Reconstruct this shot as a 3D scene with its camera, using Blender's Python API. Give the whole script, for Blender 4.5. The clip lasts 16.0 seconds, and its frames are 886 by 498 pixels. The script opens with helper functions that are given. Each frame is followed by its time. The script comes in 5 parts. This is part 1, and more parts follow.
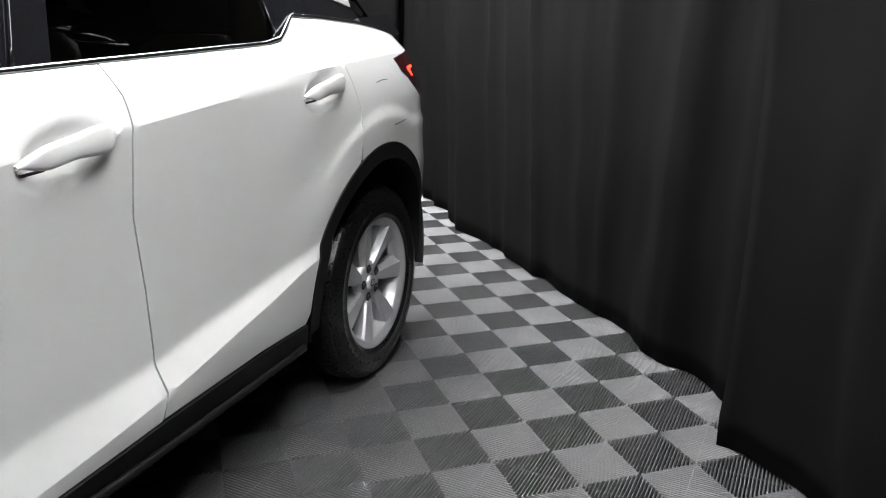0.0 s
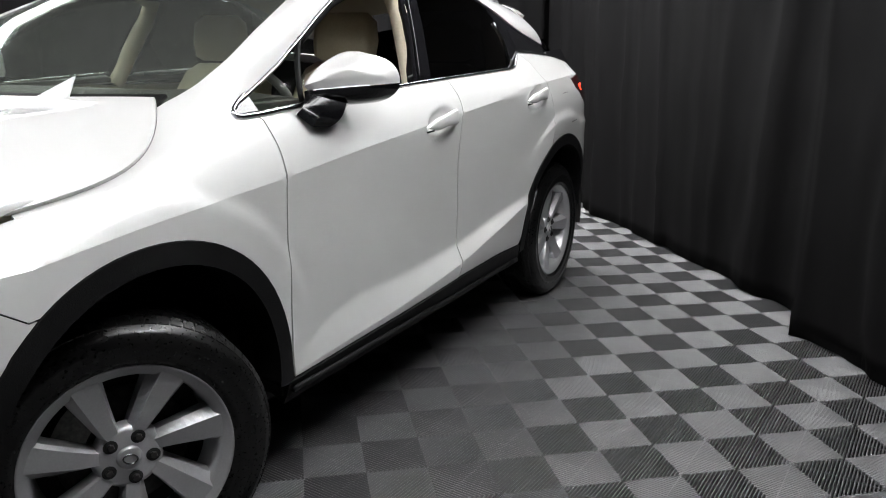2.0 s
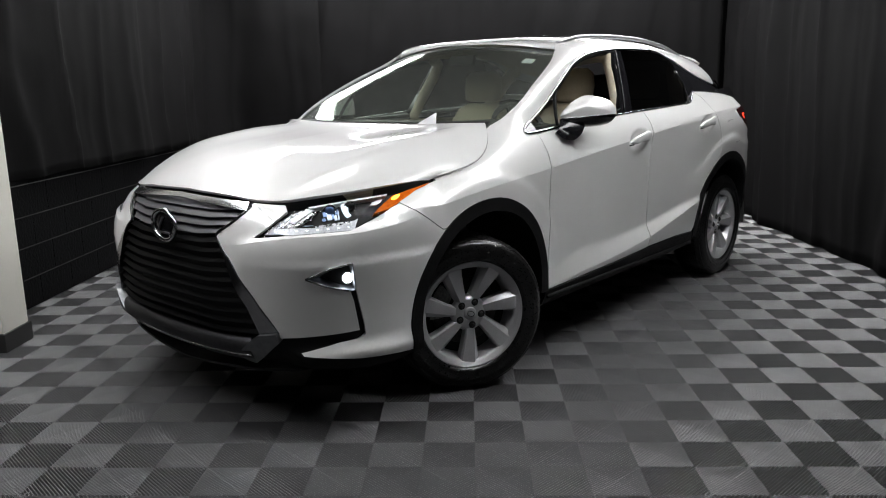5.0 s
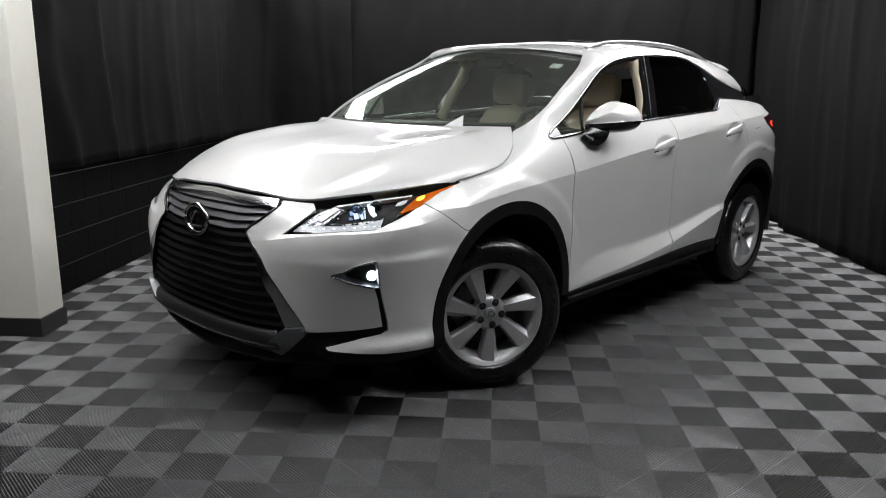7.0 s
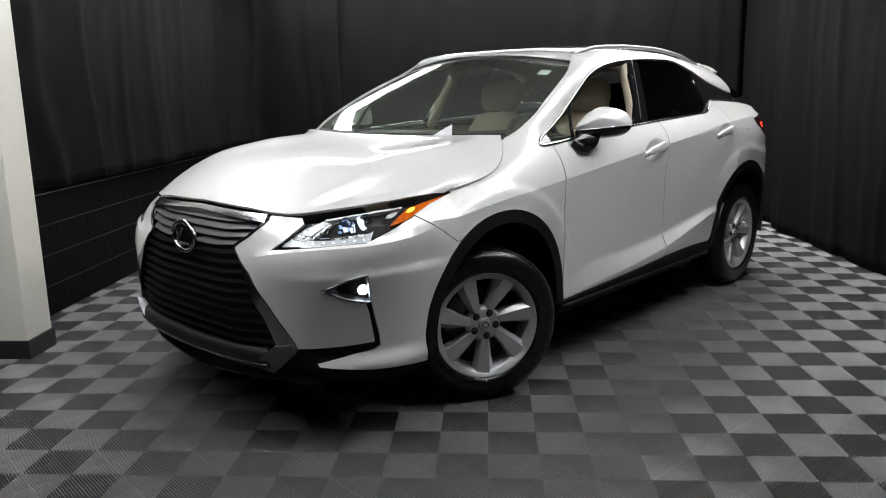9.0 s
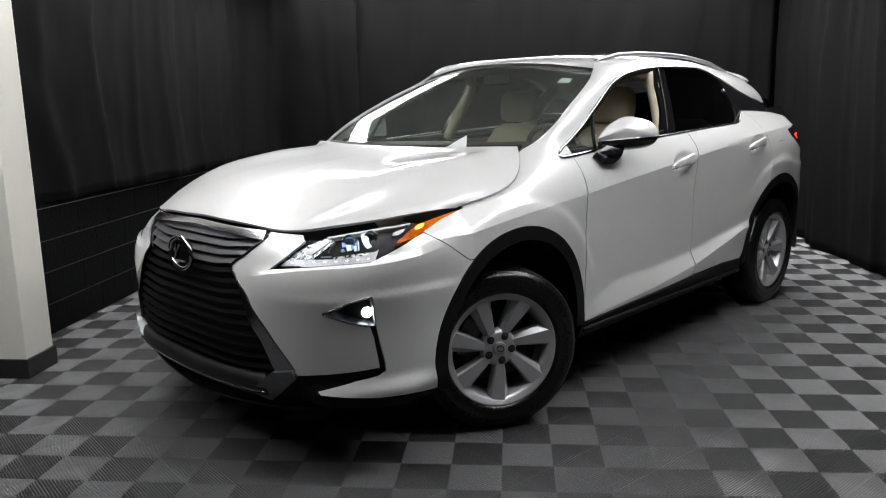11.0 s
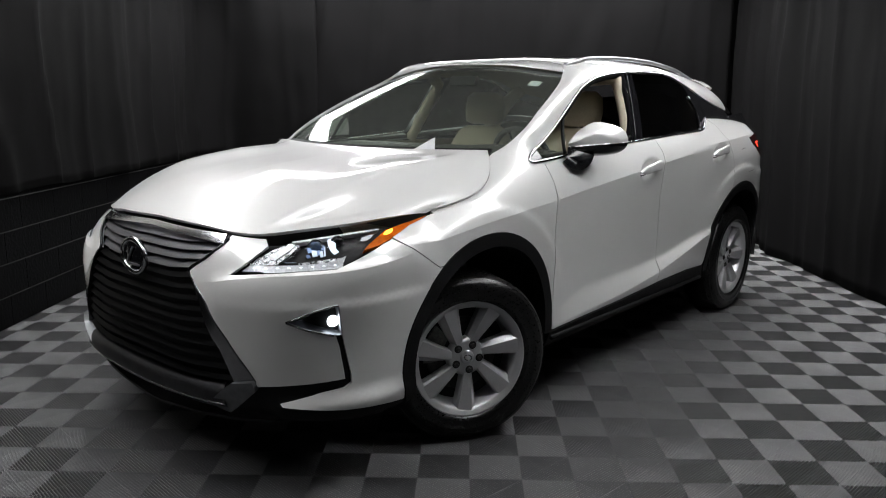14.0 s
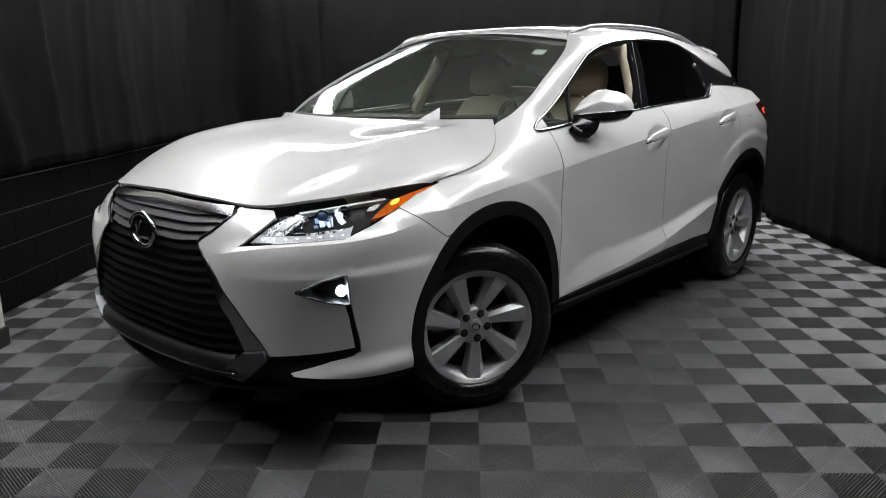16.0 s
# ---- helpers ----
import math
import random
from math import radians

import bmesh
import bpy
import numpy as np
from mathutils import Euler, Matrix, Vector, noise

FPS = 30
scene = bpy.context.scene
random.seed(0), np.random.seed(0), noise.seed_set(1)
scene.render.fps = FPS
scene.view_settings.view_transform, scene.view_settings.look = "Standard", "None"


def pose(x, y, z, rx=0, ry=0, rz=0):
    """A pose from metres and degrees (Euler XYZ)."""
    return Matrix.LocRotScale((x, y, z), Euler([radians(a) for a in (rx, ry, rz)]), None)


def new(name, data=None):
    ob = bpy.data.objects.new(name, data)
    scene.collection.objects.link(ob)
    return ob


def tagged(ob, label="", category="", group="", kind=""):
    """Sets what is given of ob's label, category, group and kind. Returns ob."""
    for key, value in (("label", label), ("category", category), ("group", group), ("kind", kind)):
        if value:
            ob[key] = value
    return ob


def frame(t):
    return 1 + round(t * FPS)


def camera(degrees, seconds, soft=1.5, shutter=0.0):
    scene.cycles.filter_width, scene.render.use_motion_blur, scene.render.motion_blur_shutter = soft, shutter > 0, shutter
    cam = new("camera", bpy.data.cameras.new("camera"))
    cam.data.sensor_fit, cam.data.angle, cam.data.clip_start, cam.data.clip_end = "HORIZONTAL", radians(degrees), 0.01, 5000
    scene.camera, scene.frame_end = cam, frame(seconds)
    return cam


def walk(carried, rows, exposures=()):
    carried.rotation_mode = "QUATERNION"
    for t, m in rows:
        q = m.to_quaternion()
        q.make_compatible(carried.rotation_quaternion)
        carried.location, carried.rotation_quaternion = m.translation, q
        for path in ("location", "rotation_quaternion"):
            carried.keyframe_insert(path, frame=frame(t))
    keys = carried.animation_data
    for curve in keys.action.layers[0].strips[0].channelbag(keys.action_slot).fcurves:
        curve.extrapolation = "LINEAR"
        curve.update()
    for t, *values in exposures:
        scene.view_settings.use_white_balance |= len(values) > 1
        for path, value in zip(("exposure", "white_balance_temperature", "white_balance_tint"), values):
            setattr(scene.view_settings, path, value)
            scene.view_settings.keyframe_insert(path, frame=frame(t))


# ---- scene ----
cam = camera(60.31, 16.0, 1.0)
# seconds, place in metres, heading, pitch and roll in degrees
ROWS = [
    (0.0, -0.339, 2.089, 1.291, 111.04, -16.17, 0.70),
    (0.2, -0.188, 2.095, 1.288, 109.44, -16.42, 1.30),
    (0.3, -0.113, 2.098, 1.289, 110.88, -16.67, 1.84),
    (0.5, 0.037, 2.117, 1.283, 114.28, -15.12, 0.40),
    (0.7, 0.199, 2.161, 1.291, 118.71, -12.59, 1.32),
    (0.8, 0.278, 2.189, 1.303, 121.08, -13.14, 1.52),
    (1.0, 0.448, 2.240, 1.303, 122.18, -15.69, 1.27),
    (1.2, 0.584, 2.281, 1.312, 120.46, -14.59, 1.27),
    (1.5, 0.806, 2.305, 1.309, 117.50, -14.00, -1.47),
    (1.8, 1.008, 2.313, 1.320, 116.77, -16.58, -0.32),
    (2.0, 1.137, 2.328, 1.322, 118.66, -14.54, 0.42),
    (2.2, 1.255, 2.396, 1.320, 121.96, -12.65, -0.84),
    (2.5, 1.441, 2.544, 1.318, 122.32, -13.67, -2.84),
    (2.8, 1.647, 2.622, 1.326, 121.73, -11.00, -2.14),
    (3.0, 1.794, 2.649, 1.335, 122.19, -11.60, -1.72),
    (3.2, 1.920, 2.676, 1.352, 123.96, -12.32, -1.30),
    (3.5, 2.071, 2.762, 1.373, 127.73, -9.33, -0.62),
    (3.8, 2.197, 2.897, 1.355, 128.84, -9.59, -1.46),
    (4.0, 2.299, 2.963, 1.346, 129.16, -8.84, -3.09),
    (4.2, 2.433, 2.988, 1.348, 128.75, -9.30, -0.96),
    (4.5, 2.576, 2.995, 1.355, 130.91, -11.34, -1.26),
    (7.0, 2.664, 3.057, 1.402, 133.64, -12.18, 0.29),
    (7.5, 2.667, 3.057, 1.407, 131.60, -12.96, 2.29),
    (8.0, 2.672, 3.064, 1.403, 128.82, -11.91, 0.93),
    (8.5, 2.663, 3.051, 1.414, 131.73, -12.25, -0.72),
    (11.0, 2.431, 2.923, 1.396, 135.02, -10.74, -1.20),
    (11.5, 2.447, 2.885, 1.408, 135.05, -11.33, -0.69),
    (12.0, 2.452, 2.857, 1.408, 132.61, -12.05, 0.21),
    (12.5, 2.456, 2.850, 1.409, 131.99, -11.96, 0.07),
    (13.0, 2.458, 2.846, 1.405, 132.07, -11.78, -0.01),
    (13.5, 2.434, 2.832, 1.402, 132.32, -11.92, -0.17),
    (14.0, 2.401, 2.807, 1.410, 131.41, -10.91, 0.28),
    (14.5, 2.379, 2.790, 1.422, 131.28, -12.36, 0.14),
    (15.0, 2.394, 2.796, 1.395, 132.13, -11.90, 0.18),
    (15.5, 2.417, 2.788, 1.391, 132.48, -11.25, -0.21),
    (16.0, 2.416, 2.815, 1.386, 131.87, -12.70, -0.68),
]
walk(cam, [(t, pose(x, y, z, 90 + pitch, 0, yaw) @ pose(0, 0, 0, 0, 0, roll)) for t, x, y, z, yaw, pitch, roll in ROWS],
     ((0.0, 0.86), (0.5, 0.80), (1.0, 0.52), (2.0, 0.44), (3.0, 0.17), (4.5, 0.0), (8.5, 0.03), (11.0, 0.0), (13.0, -0.14), (16.0, -0.17)))
from mathutils.geometry import delaunay_2d_cdt


# The room's own directions: E along the side walls, N across, from the floor's tiling.
ANGLE = radians(39.8)
E_DIR, N_DIR = Vector((math.cos(ANGLE), math.sin(ANGLE), 0)), Vector((-math.sin(ANGLE), math.cos(ANGLE), 0))
ORIGIN = Vector((-1.1995, 1.6683, 0))       # one corner of the tiling
BACK, OPEN, LEFT, RIGHT, HIGH = -4.95, 6.6, -2.25, 3.56, 2.75


def room(e, n, z):
    return E_DIR * e + N_DIR * n + Vector((0, 0, z))


ROOM_M = Matrix.Rotation(ANGLE, 4, "Z")

# ---- light ----
world = bpy.data.worlds.new("world")
scene.world = world
world.use_nodes = True
world.node_tree.nodes["Background"].inputs[0].default_value = (0.02, 0.02, 0.02, 1)
world.node_tree.nodes["Background"].inputs[1].default_value = 0.3

PANEL_LIGHT = 13.0


def material(name, color, rough=0.5, metal=0.0, **more):
    m = bpy.data.materials.new(name)
    m.use_nodes = True
    b = m.node_tree.nodes["Principled BSDF"]
    b.inputs["Base Color"].default_value = (*color, 1)
    b.inputs["Roughness"].default_value = rough
    b.inputs["Metallic"].default_value = metal
    for key, value in more.items():
        b.inputs[key.replace("_", " ")].default_value = value
    return m


def grain(m, scale, low, high, rough=(0, 0), bump=0.0, detail=4, stretch=(1, 1, 1), space="Object", second=0.0):
    """Vary a material's colour and gloss by noise of a real-world size, and give it a fine relief."""
    nt = m.node_tree
    b = nt.nodes["Principled BSDF"]
    tc = nt.nodes.new("ShaderNodeTexCoord")
    mp = nt.nodes.new("ShaderNodeMapping")
    mp.inputs["Scale"].default_value = stretch
    nz = nt.nodes.new("ShaderNodeTexNoise")
    nz.inputs["Scale"].default_value, nz.inputs["Detail"].default_value = scale, detail
    nt.links.new(tc.outputs[space], mp.inputs["Vector"])
    nt.links.new(mp.outputs[0], nz.inputs["Vector"])
    fac = nz.outputs["Fac"]
    if second:
        n2 = nt.nodes.new("ShaderNodeTexNoise")
        n2.inputs["Scale"].default_value, n2.inputs["Detail"].default_value = second, 3
        nt.links.new(tc.outputs[space], n2.inputs["Vector"])
        mx = nt.nodes.new("ShaderNodeMath")
        mx.operation = "MULTIPLY_ADD"
        mx.inputs[1].default_value = 0.5
        hf = nt.nodes.new("ShaderNodeMath")
        hf.operation = "MULTIPLY"
        hf.inputs[1].default_value = 0.5
        nt.links.new(n2.outputs["Fac"], hf.inputs[0])
        nt.links.new(fac, mx.inputs[0])
        nt.links.new(hf.outputs[0], mx.inputs[2])
        fac = mx.outputs[0]
    ramp = nt.nodes.new("ShaderNodeValToRGB")
    ramp.color_ramp.elements[0].position, ramp.color_ramp.elements[1].position = 0.3, 0.7
    ramp.color_ramp.elements[0].color, ramp.color_ramp.elements[1].color = (*low, 1), (*high, 1)
    nt.links.new(fac, ramp.inputs[0])
    nt.links.new(ramp.outputs[0], b.inputs["Base Color"])
    if rough != (0, 0):
        mr = nt.nodes.new("ShaderNodeMapRange")
        mr.inputs["To Min"].default_value, mr.inputs["To Max"].default_value = rough
        nt.links.new(fac, mr.inputs[0])
        nt.links.new(mr.outputs[0], b.inputs["Roughness"])
    if bump:
        bp = nt.nodes.new("ShaderNodeBump")
        bp.inputs["Strength"].default_value, bp.inputs["Distance"].default_value = bump, 0.01
        nt.links.new(nz.outputs["Fac"], bp.inputs["Height"])
        nt.links.new(bp.outputs[0], b.inputs["Normal"])
    return m


def clear_glass(name, tint, rough=0.0, gloss=1.0, veil=0.0):
    """Thin glass: see-through by its tint, mirror-like at a slant."""
    m = bpy.data.materials.new(name)
    m.use_nodes = True
    nt = m.node_tree
    nt.nodes.remove(nt.nodes["Principled BSDF"])
    out = nt.nodes["Material Output"]
    tr, gl, lw, mx = (nt.nodes.new(k) for k in ("ShaderNodeBsdfTransparent", "ShaderNodeBsdfGlossy", "ShaderNodeLayerWeight", "ShaderNodeMixShader"))
    pw, ad = nt.nodes.new("ShaderNodeMath"), nt.nodes.new("ShaderNodeMath")
    pw.operation, ad.operation = "POWER", "MULTIPLY_ADD"
    pw.inputs[1].default_value = 5
    ad.inputs[1].default_value, ad.inputs[2].default_value = 0.95, 0.035
    lw.inputs[0].default_value = 0.5
    tr.inputs[0].default_value = (*tint, 1)
    gl.inputs[0].default_value = (gloss, gloss, gloss, 1)
    gl.inputs["Roughness"].default_value = rough
    nt.links.new(lw.outputs["Facing"], pw.inputs[0])
    nt.links.new(pw.outputs[0], ad.inputs[0])
    nt.links.new(ad.outputs[0], mx.inputs[0])
    nt.links.new(tr.outputs[0], mx.inputs[1])
    nt.links.new(gl.outputs[0], mx.inputs[2])
    if veil:                       # a pale veil in place of hazy reflections on the glass
        df, m2 = nt.nodes.new("ShaderNodeBsdfDiffuse"), nt.nodes.new("ShaderNodeMixShader")
        df.inputs[0].default_value = (0.8, 0.82, 0.78, 1)
        m2.inputs[0].default_value = veil
        nt.links.new(mx.outputs[0], m2.inputs[1])
        nt.links.new(df.outputs[0], m2.inputs[2])
        nt.links.new(m2.outputs[0], out.inputs[0])
    else:
        nt.links.new(mx.outputs[0], out.inputs[0])
    return m


def glowing(name, color, strength):
    m = material(name, color, 0.4)
    b = m.node_tree.nodes["Principled BSDF"]
    b.inputs["Emission Color"].default_value = (*color, 1)
    b.inputs["Emission Strength"].default_value = strength
    return m


# ---- materials ----
PAINT = material("pearl_white_paint", (0.64, 0.64, 0.63), 0.36, 0.10, Coat_Weight=1.0, Coat_Roughness=0.06)
grain(PAINT, 900, (0.58, 0.578, 0.568), (0.655, 0.653, 0.643), (0.32, 0.40), second=2.0)
# seams and dark parts; also painted shade in barrel, nut wells, under handles
SEAM_AND_SHADE = material("dark_seam_and_shade", (0.008, 0.008, 0.008), 0.8)
CLADDING = grain(material("black_cladding", (0.02, 0.02, 0.021), 0.5, Specular_IOR_Level=0.16), 300, (0.004, 0.004, 0.0043), (0.008, 0.008, 0.0083), (0.42, 0.6), 0.15)
GLOSS_BLACK = material("gloss_black", (0.006, 0.006, 0.007), 0.12, Coat_Weight=0.15, Specular_IOR_Level=0.4)
SATIN_BLACK = material("satin_black", (0.003, 0.003, 0.0032), 0.5, Specular_IOR_Level=0.12)
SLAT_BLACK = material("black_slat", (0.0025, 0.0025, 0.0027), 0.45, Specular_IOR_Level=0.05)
SATIN = grain(material("satin_silver", (0.36, 0.36, 0.37), 0.42, 0.9), 40, (0.30, 0.30, 0.31), (0.40, 0.40, 0.41), (0.36, 0.48))
TRIM = material("satin_chrome", (0.45, 0.45, 0.46), 0.2, 1.0)
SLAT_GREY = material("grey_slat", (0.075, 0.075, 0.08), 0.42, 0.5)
LIP = grain(material("dull_silver_lip", (0.05, 0.05, 0.053), 0.4, 0.8), 40, (0.022, 0.022, 0.024), (0.036, 0.036, 0.038), (0.35, 0.48))
LIP_CORNER = grain(material("satin_silver_corner", (0.14, 0.145, 0.15), 0.4, 0.8), 40, (0.12, 0.125, 0.13), (0.16, 0.165, 0.17), (0.35, 0.48))
LAMP_BOWL = grain(material("lamp_bowl", (0.10, 0.11, 0.13), 0.25, 0.7), 45, (0.05, 0.055, 0.065), (0.20, 0.22, 0.26))
CHROME = material("chrome", (0.78, 0.78, 0.79), 0.1, 1.0)
DARK_CHROME = grain(material("dark_chrome", (0.25, 0.25, 0.26), 0.22, 1.0), 30, (0.22, 0.22, 0.23), (0.3, 0.3, 0.31), (0.18, 0.28))
ALLOY = grain(material("silver_alloy", (0.50, 0.50, 0.51), 0.36, 0.55), 200, (0.44, 0.44, 0.45), (0.52, 0.52, 0.53), (0.32, 0.44), second=12)
CALIPER = grain(material("cast_caliper", (0.2, 0.2, 0.2), 0.55, 0.5), 90, (0.12, 0.12, 0.115), (0.24, 0.235, 0.22), (0.45, 0.65), 0.15)
DARK_METAL = grain(material("dark_brake_metal", (0.10, 0.10, 0.10), 0.5, 0.7), 60, (0.03, 0.03, 0.03), (0.07, 0.065, 0.065))
RUBBER = grain(material("black_rubber", (0.018, 0.018, 0.018), 0.6, Specular_IOR_Level=0.4), 120, (0.003, 0.003, 0.003), (0.007, 0.007, 0.007), (0.22, 0.36), 0.02)
CLEAR = clear_glass("clear_glass", (0.80, 0.88, 0.82))
SCREEN_GLASS = clear_glass("windscreen_glass", (0.80, 0.86, 0.80), rough=0.07, veil=0.025)
TINTED = clear_glass("tinted_glass", (0.035, 0.035, 0.035))
LENS = clear_glass("lamp_lens", (0.93, 0.94, 0.95), gloss=0.1)
LEATHER = grain(material("tan_leather", (0.50, 0.40, 0.26), 0.5), 90, (0.33, 0.285, 0.205), (0.41, 0.355, 0.26), (0.42, 0.58), 0.2, second=6)
BEIGE = grain(material("beige_trim", (0.56, 0.49, 0.38), 0.7), 120, (0.52, 0.45, 0.34), (0.60, 0.53, 0.42), (0.6, 0.8), 0.1)
DASH = grain(material("dark_dashboard", (0.035, 0.033, 0.03), 0.65), 150, (0.025, 0.024, 0.022), (0.045, 0.042, 0.038), (0.55, 0.75), 0.2)
AMBER = grain(material("amber_lens", (0.6, 0.14, 0.01), 0.25, Specular_IOR_Level=0.12), 60, (0.42, 0.065, 0.002), (0.68, 0.15, 0.004))
AMBER_LIT = glowing("amber_lit", (1.0, 0.50, 0.04), 3.4)
RED_LENS = material("red_lens", (0.028, 0.002, 0.003), 0.1, Coat_Weight=1.0)
RED_LIT = glowing("red_lit", (1.0, 0.05, 0.02), 1.6)
LED_WHITE = glowing("white_led", (0.86, 0.94, 1.0), 6.0)
BLUE_SHEEN = material("blue_lamp_sheen", (0.10, 0.16, 0.30), 0.08, 0.7)
LED_SMALL = glowing("small_white_led", (0.86, 0.94, 1.0), 2.0)
LED_SOFT = glowing("soft_led", (0.80, 0.90, 1.0), 0.75)
LED_STRIP = grain(material("daylight_strip_plastic", (0.80, 0.82, 0.84), 0.3, 0.2, Coat_Weight=0.6), 140, (0.56, 0.57, 0.59), (0.80, 0.81, 0.83), (0.2, 0.45), 0.2, stretch=(1, 1, 0.4))
FOG_CHROME = material("pod_dark_chrome", (0.24, 0.25, 0.27), 0.3, 0.85)
# these two blues carry the bluish reflections inside the lamps
FACET = material("lamp_facet", (0.52, 0.60, 0.72), 0.35, 0.4)
BLUE_REFLECTION = material("blue_lamp_reflection", (0.16, 0.24, 0.42), 0.3, 0.4)
RIPPLED = grain(material("rippled_mirror", (0.5, 0.51, 0.53), 0.25, 0.8), 60, (0.15, 0.155, 0.16), (0.8, 0.81, 0.83), (0.15, 0.4), 0.5)
PAPER = grain(material("white_paper", (0.62, 0.63, 0.64), 0.8), 25, (0.56, 0.57, 0.59), (0.66, 0.67, 0.68))
CURTAIN = grain(material("black_curtain_cloth", (0.006, 0.006, 0.006), 0.85, Specular_IOR_Level=0.08), 3.0, (0.0025, 0.0024, 0.0025), (0.0051, 0.0048, 0.0051), bump=0.25, stretch=(1, 1, 0.25), second=400)
BLOCK = grain(material("black_painted_block", (0.02, 0.02, 0.021), 0.55, Specular_IOR_Level=0.05), 40, (0.0022, 0.0022, 0.0025), (0.0042, 0.0042, 0.0046), (0.5, 0.75), 0.35, second=3)
# top joint's paint: the light on its mortar is put into the colour
LIT_MORTAR = grain(material("lit_joint_paint", (0.06, 0.06, 0.06), 0.8), 12, (0.02, 0.02, 0.02), (0.12, 0.12, 0.118), second=2)
DARK_MORTAR = grain(material("dark_joint_paint", (0.03, 0.03, 0.03), 0.8), 9, (0.008, 0.008, 0.008), (0.06, 0.06, 0.06), second=2)
PILLAR = grain(material("offwhite_wall_paint", (0.66, 0.64, 0.58), 0.6), 6, (0.62, 0.60, 0.54), (0.68, 0.66, 0.60), (0.5, 0.7), 0.08, second=120)
BASEBOARD = material("black_baseboard", (0.015, 0.015, 0.015), 0.5)
CEILING = grain(material("black_ceiling", (0.02, 0.02, 0.02), 0.8), 8, (0.015, 0.015, 0.015), (0.028, 0.028, 0.028))
TILE = grain(material("grey_ribbed_plastic", (0.20, 0.20, 0.205), 0.45, Specular_IOR_Level=0.9), 5, (0.085, 0.085, 0.087), (0.124, 0.124, 0.127), (0.24, 0.36), second=180)
SUBFLOOR = grain(material("dark_subfloor", (0.012, 0.012, 0.012), 0.9), 6, (0.003, 0.003, 0.003), (0.007, 0.007, 0.007))
PANEL = glowing("light_panel", (0.985, 0.99, 1.0), PANEL_LIGHT)


# ---- building helpers ----
def mesh_object(name, verts, faces, mat, parent=None, label="", smooth=True):
    me = bpy.data.meshes.new(name)
    me.from_pydata([tuple(v) for v in verts], [], faces)
    me.materials.append(mat)
    if smooth:
        me.polygons.foreach_set("use_smooth", [True] * len(me.polygons))
    me.update()
    ob = new(name, me)
    if parent:
        ob.parent = parent
    if label:
        tagged(ob, label)
    return ob


def part(name, bm, mat, parent, label="", smooth=True):
    me = bpy.data.meshes.new(name)
    bm.to_mesh(me)
    bm.free()
    me.materials.append(mat)
    if smooth:
        me.polygons.foreach_set("use_smooth", [True] * len(me.polygons))
    ob = new(name, me)
    ob.parent = parent
    if label:
        tagged(ob, label)
    return ob


def box(bm, lo, hi, m=None, bevel=0.0):
    vs = [bm.verts.new((x, y, z)) for x in (lo[0], hi[0]) for y in (lo[1], hi[1]) for z in (lo[2], hi[2])]
    fs = [bm.faces.new([vs[i] for i in q]) for q in ((0, 1, 3, 2), (4, 6, 7, 5), (0, 4, 5, 1), (2, 3, 7, 6), (0, 2, 6, 4), (1, 5, 7, 3))]
    if bevel:
        es = list({e for f in fs for e in f.edges})
        out = bmesh.ops.bevel(bm, geom=es, offset=bevel, segments=2, affect="EDGES", profile=0.6)
        vs = list({v for f in out["faces"] for v in f.verts} | {v for v in vs if v.is_valid})
    if m is not None:
        bmesh.ops.transform(bm, matrix=m, verts=vs)
    return vs


def thick_grid(fn, us, vs, depth, flip=False, closed=False):
    """A sheet fn(u, v) with a back face `depth` behind it and closed rims: vertices and faces."""
    P = [[Vector(fn(u, v)) for v in vs] for u in us]
    nu, nv = len(us), len(vs)
    front = [P[i][j] for i in range(nu) for j in range(nv)]
    nrm = []
    for i in range(nu):
        for j in range(nv):
            du = P[min(i + 1, nu - 1)][j] - P[max(i - 1, 0)][j]
            dv = P[i][min(j + 1, nv - 1)] - P[i][max(j - 1, 0)]
            n = du.cross(dv)
            n = n.normalized() if n.length > 1e-12 else Vector((0, 0, 1))
            nrm.append(-n if flip else n)
    back = [p - n * depth for p, n in zip(front, nrm)]
    k = nu * nv
    verts, faces = front + back, []
    for i in range(nu - 1):
        for j in range(nv - 1):
            a, b, c, d = i * nv + j, (i + 1) * nv + j, (i + 1) * nv + j + 1, i * nv + j + 1
            q = (a, b, c, d)
            faces.append(q[::-1] if flip else q)
            faces.append(tuple(x + k for x in (q if flip else q[::-1])))
    rim = [i * nv for i in range(nu)] + [(nu - 1) * nv + j for j in range(1, nv)] + [i * nv + nv - 1 for i in range(nu - 2, -1, -1)] + [j for j in range(nv - 2, 0, -1)]
    m = len(verts)
    verts += [verts[r] for r in rim] + [verts[r + k] for r in rim]
    for i in range(len(rim)):
        j = (i + 1) % len(rim)
        q = (m + i, m + len(rim) + i, m + len(rim) + j, m + j)
        faces.append(q[::-1] if flip else q)
    return verts, faces


def inside(p, poly):
    x, y, r = p[0], p[1], False
    for (x0, y0), (x1, y1) in zip(poly, poly[1:] + poly[:1]):
        if (y0 > y) != (y1 > y) and x < (x1 - x0) * (y - y0) / (y1 - y0) + x0:
            r = not r
    return r


def dense(poly, step):
    out = []
    for (x0, y0), (x1, y1) in zip(poly, poly[1:] + poly[:1]):
        n = max(1, round(math.hypot(x1 - x0, y1 - y0) / step))
        out += [(x0 + (x1 - x0) * i / n, y0 + (y1 - y0) * i / n) for i in range(n)]
    return out


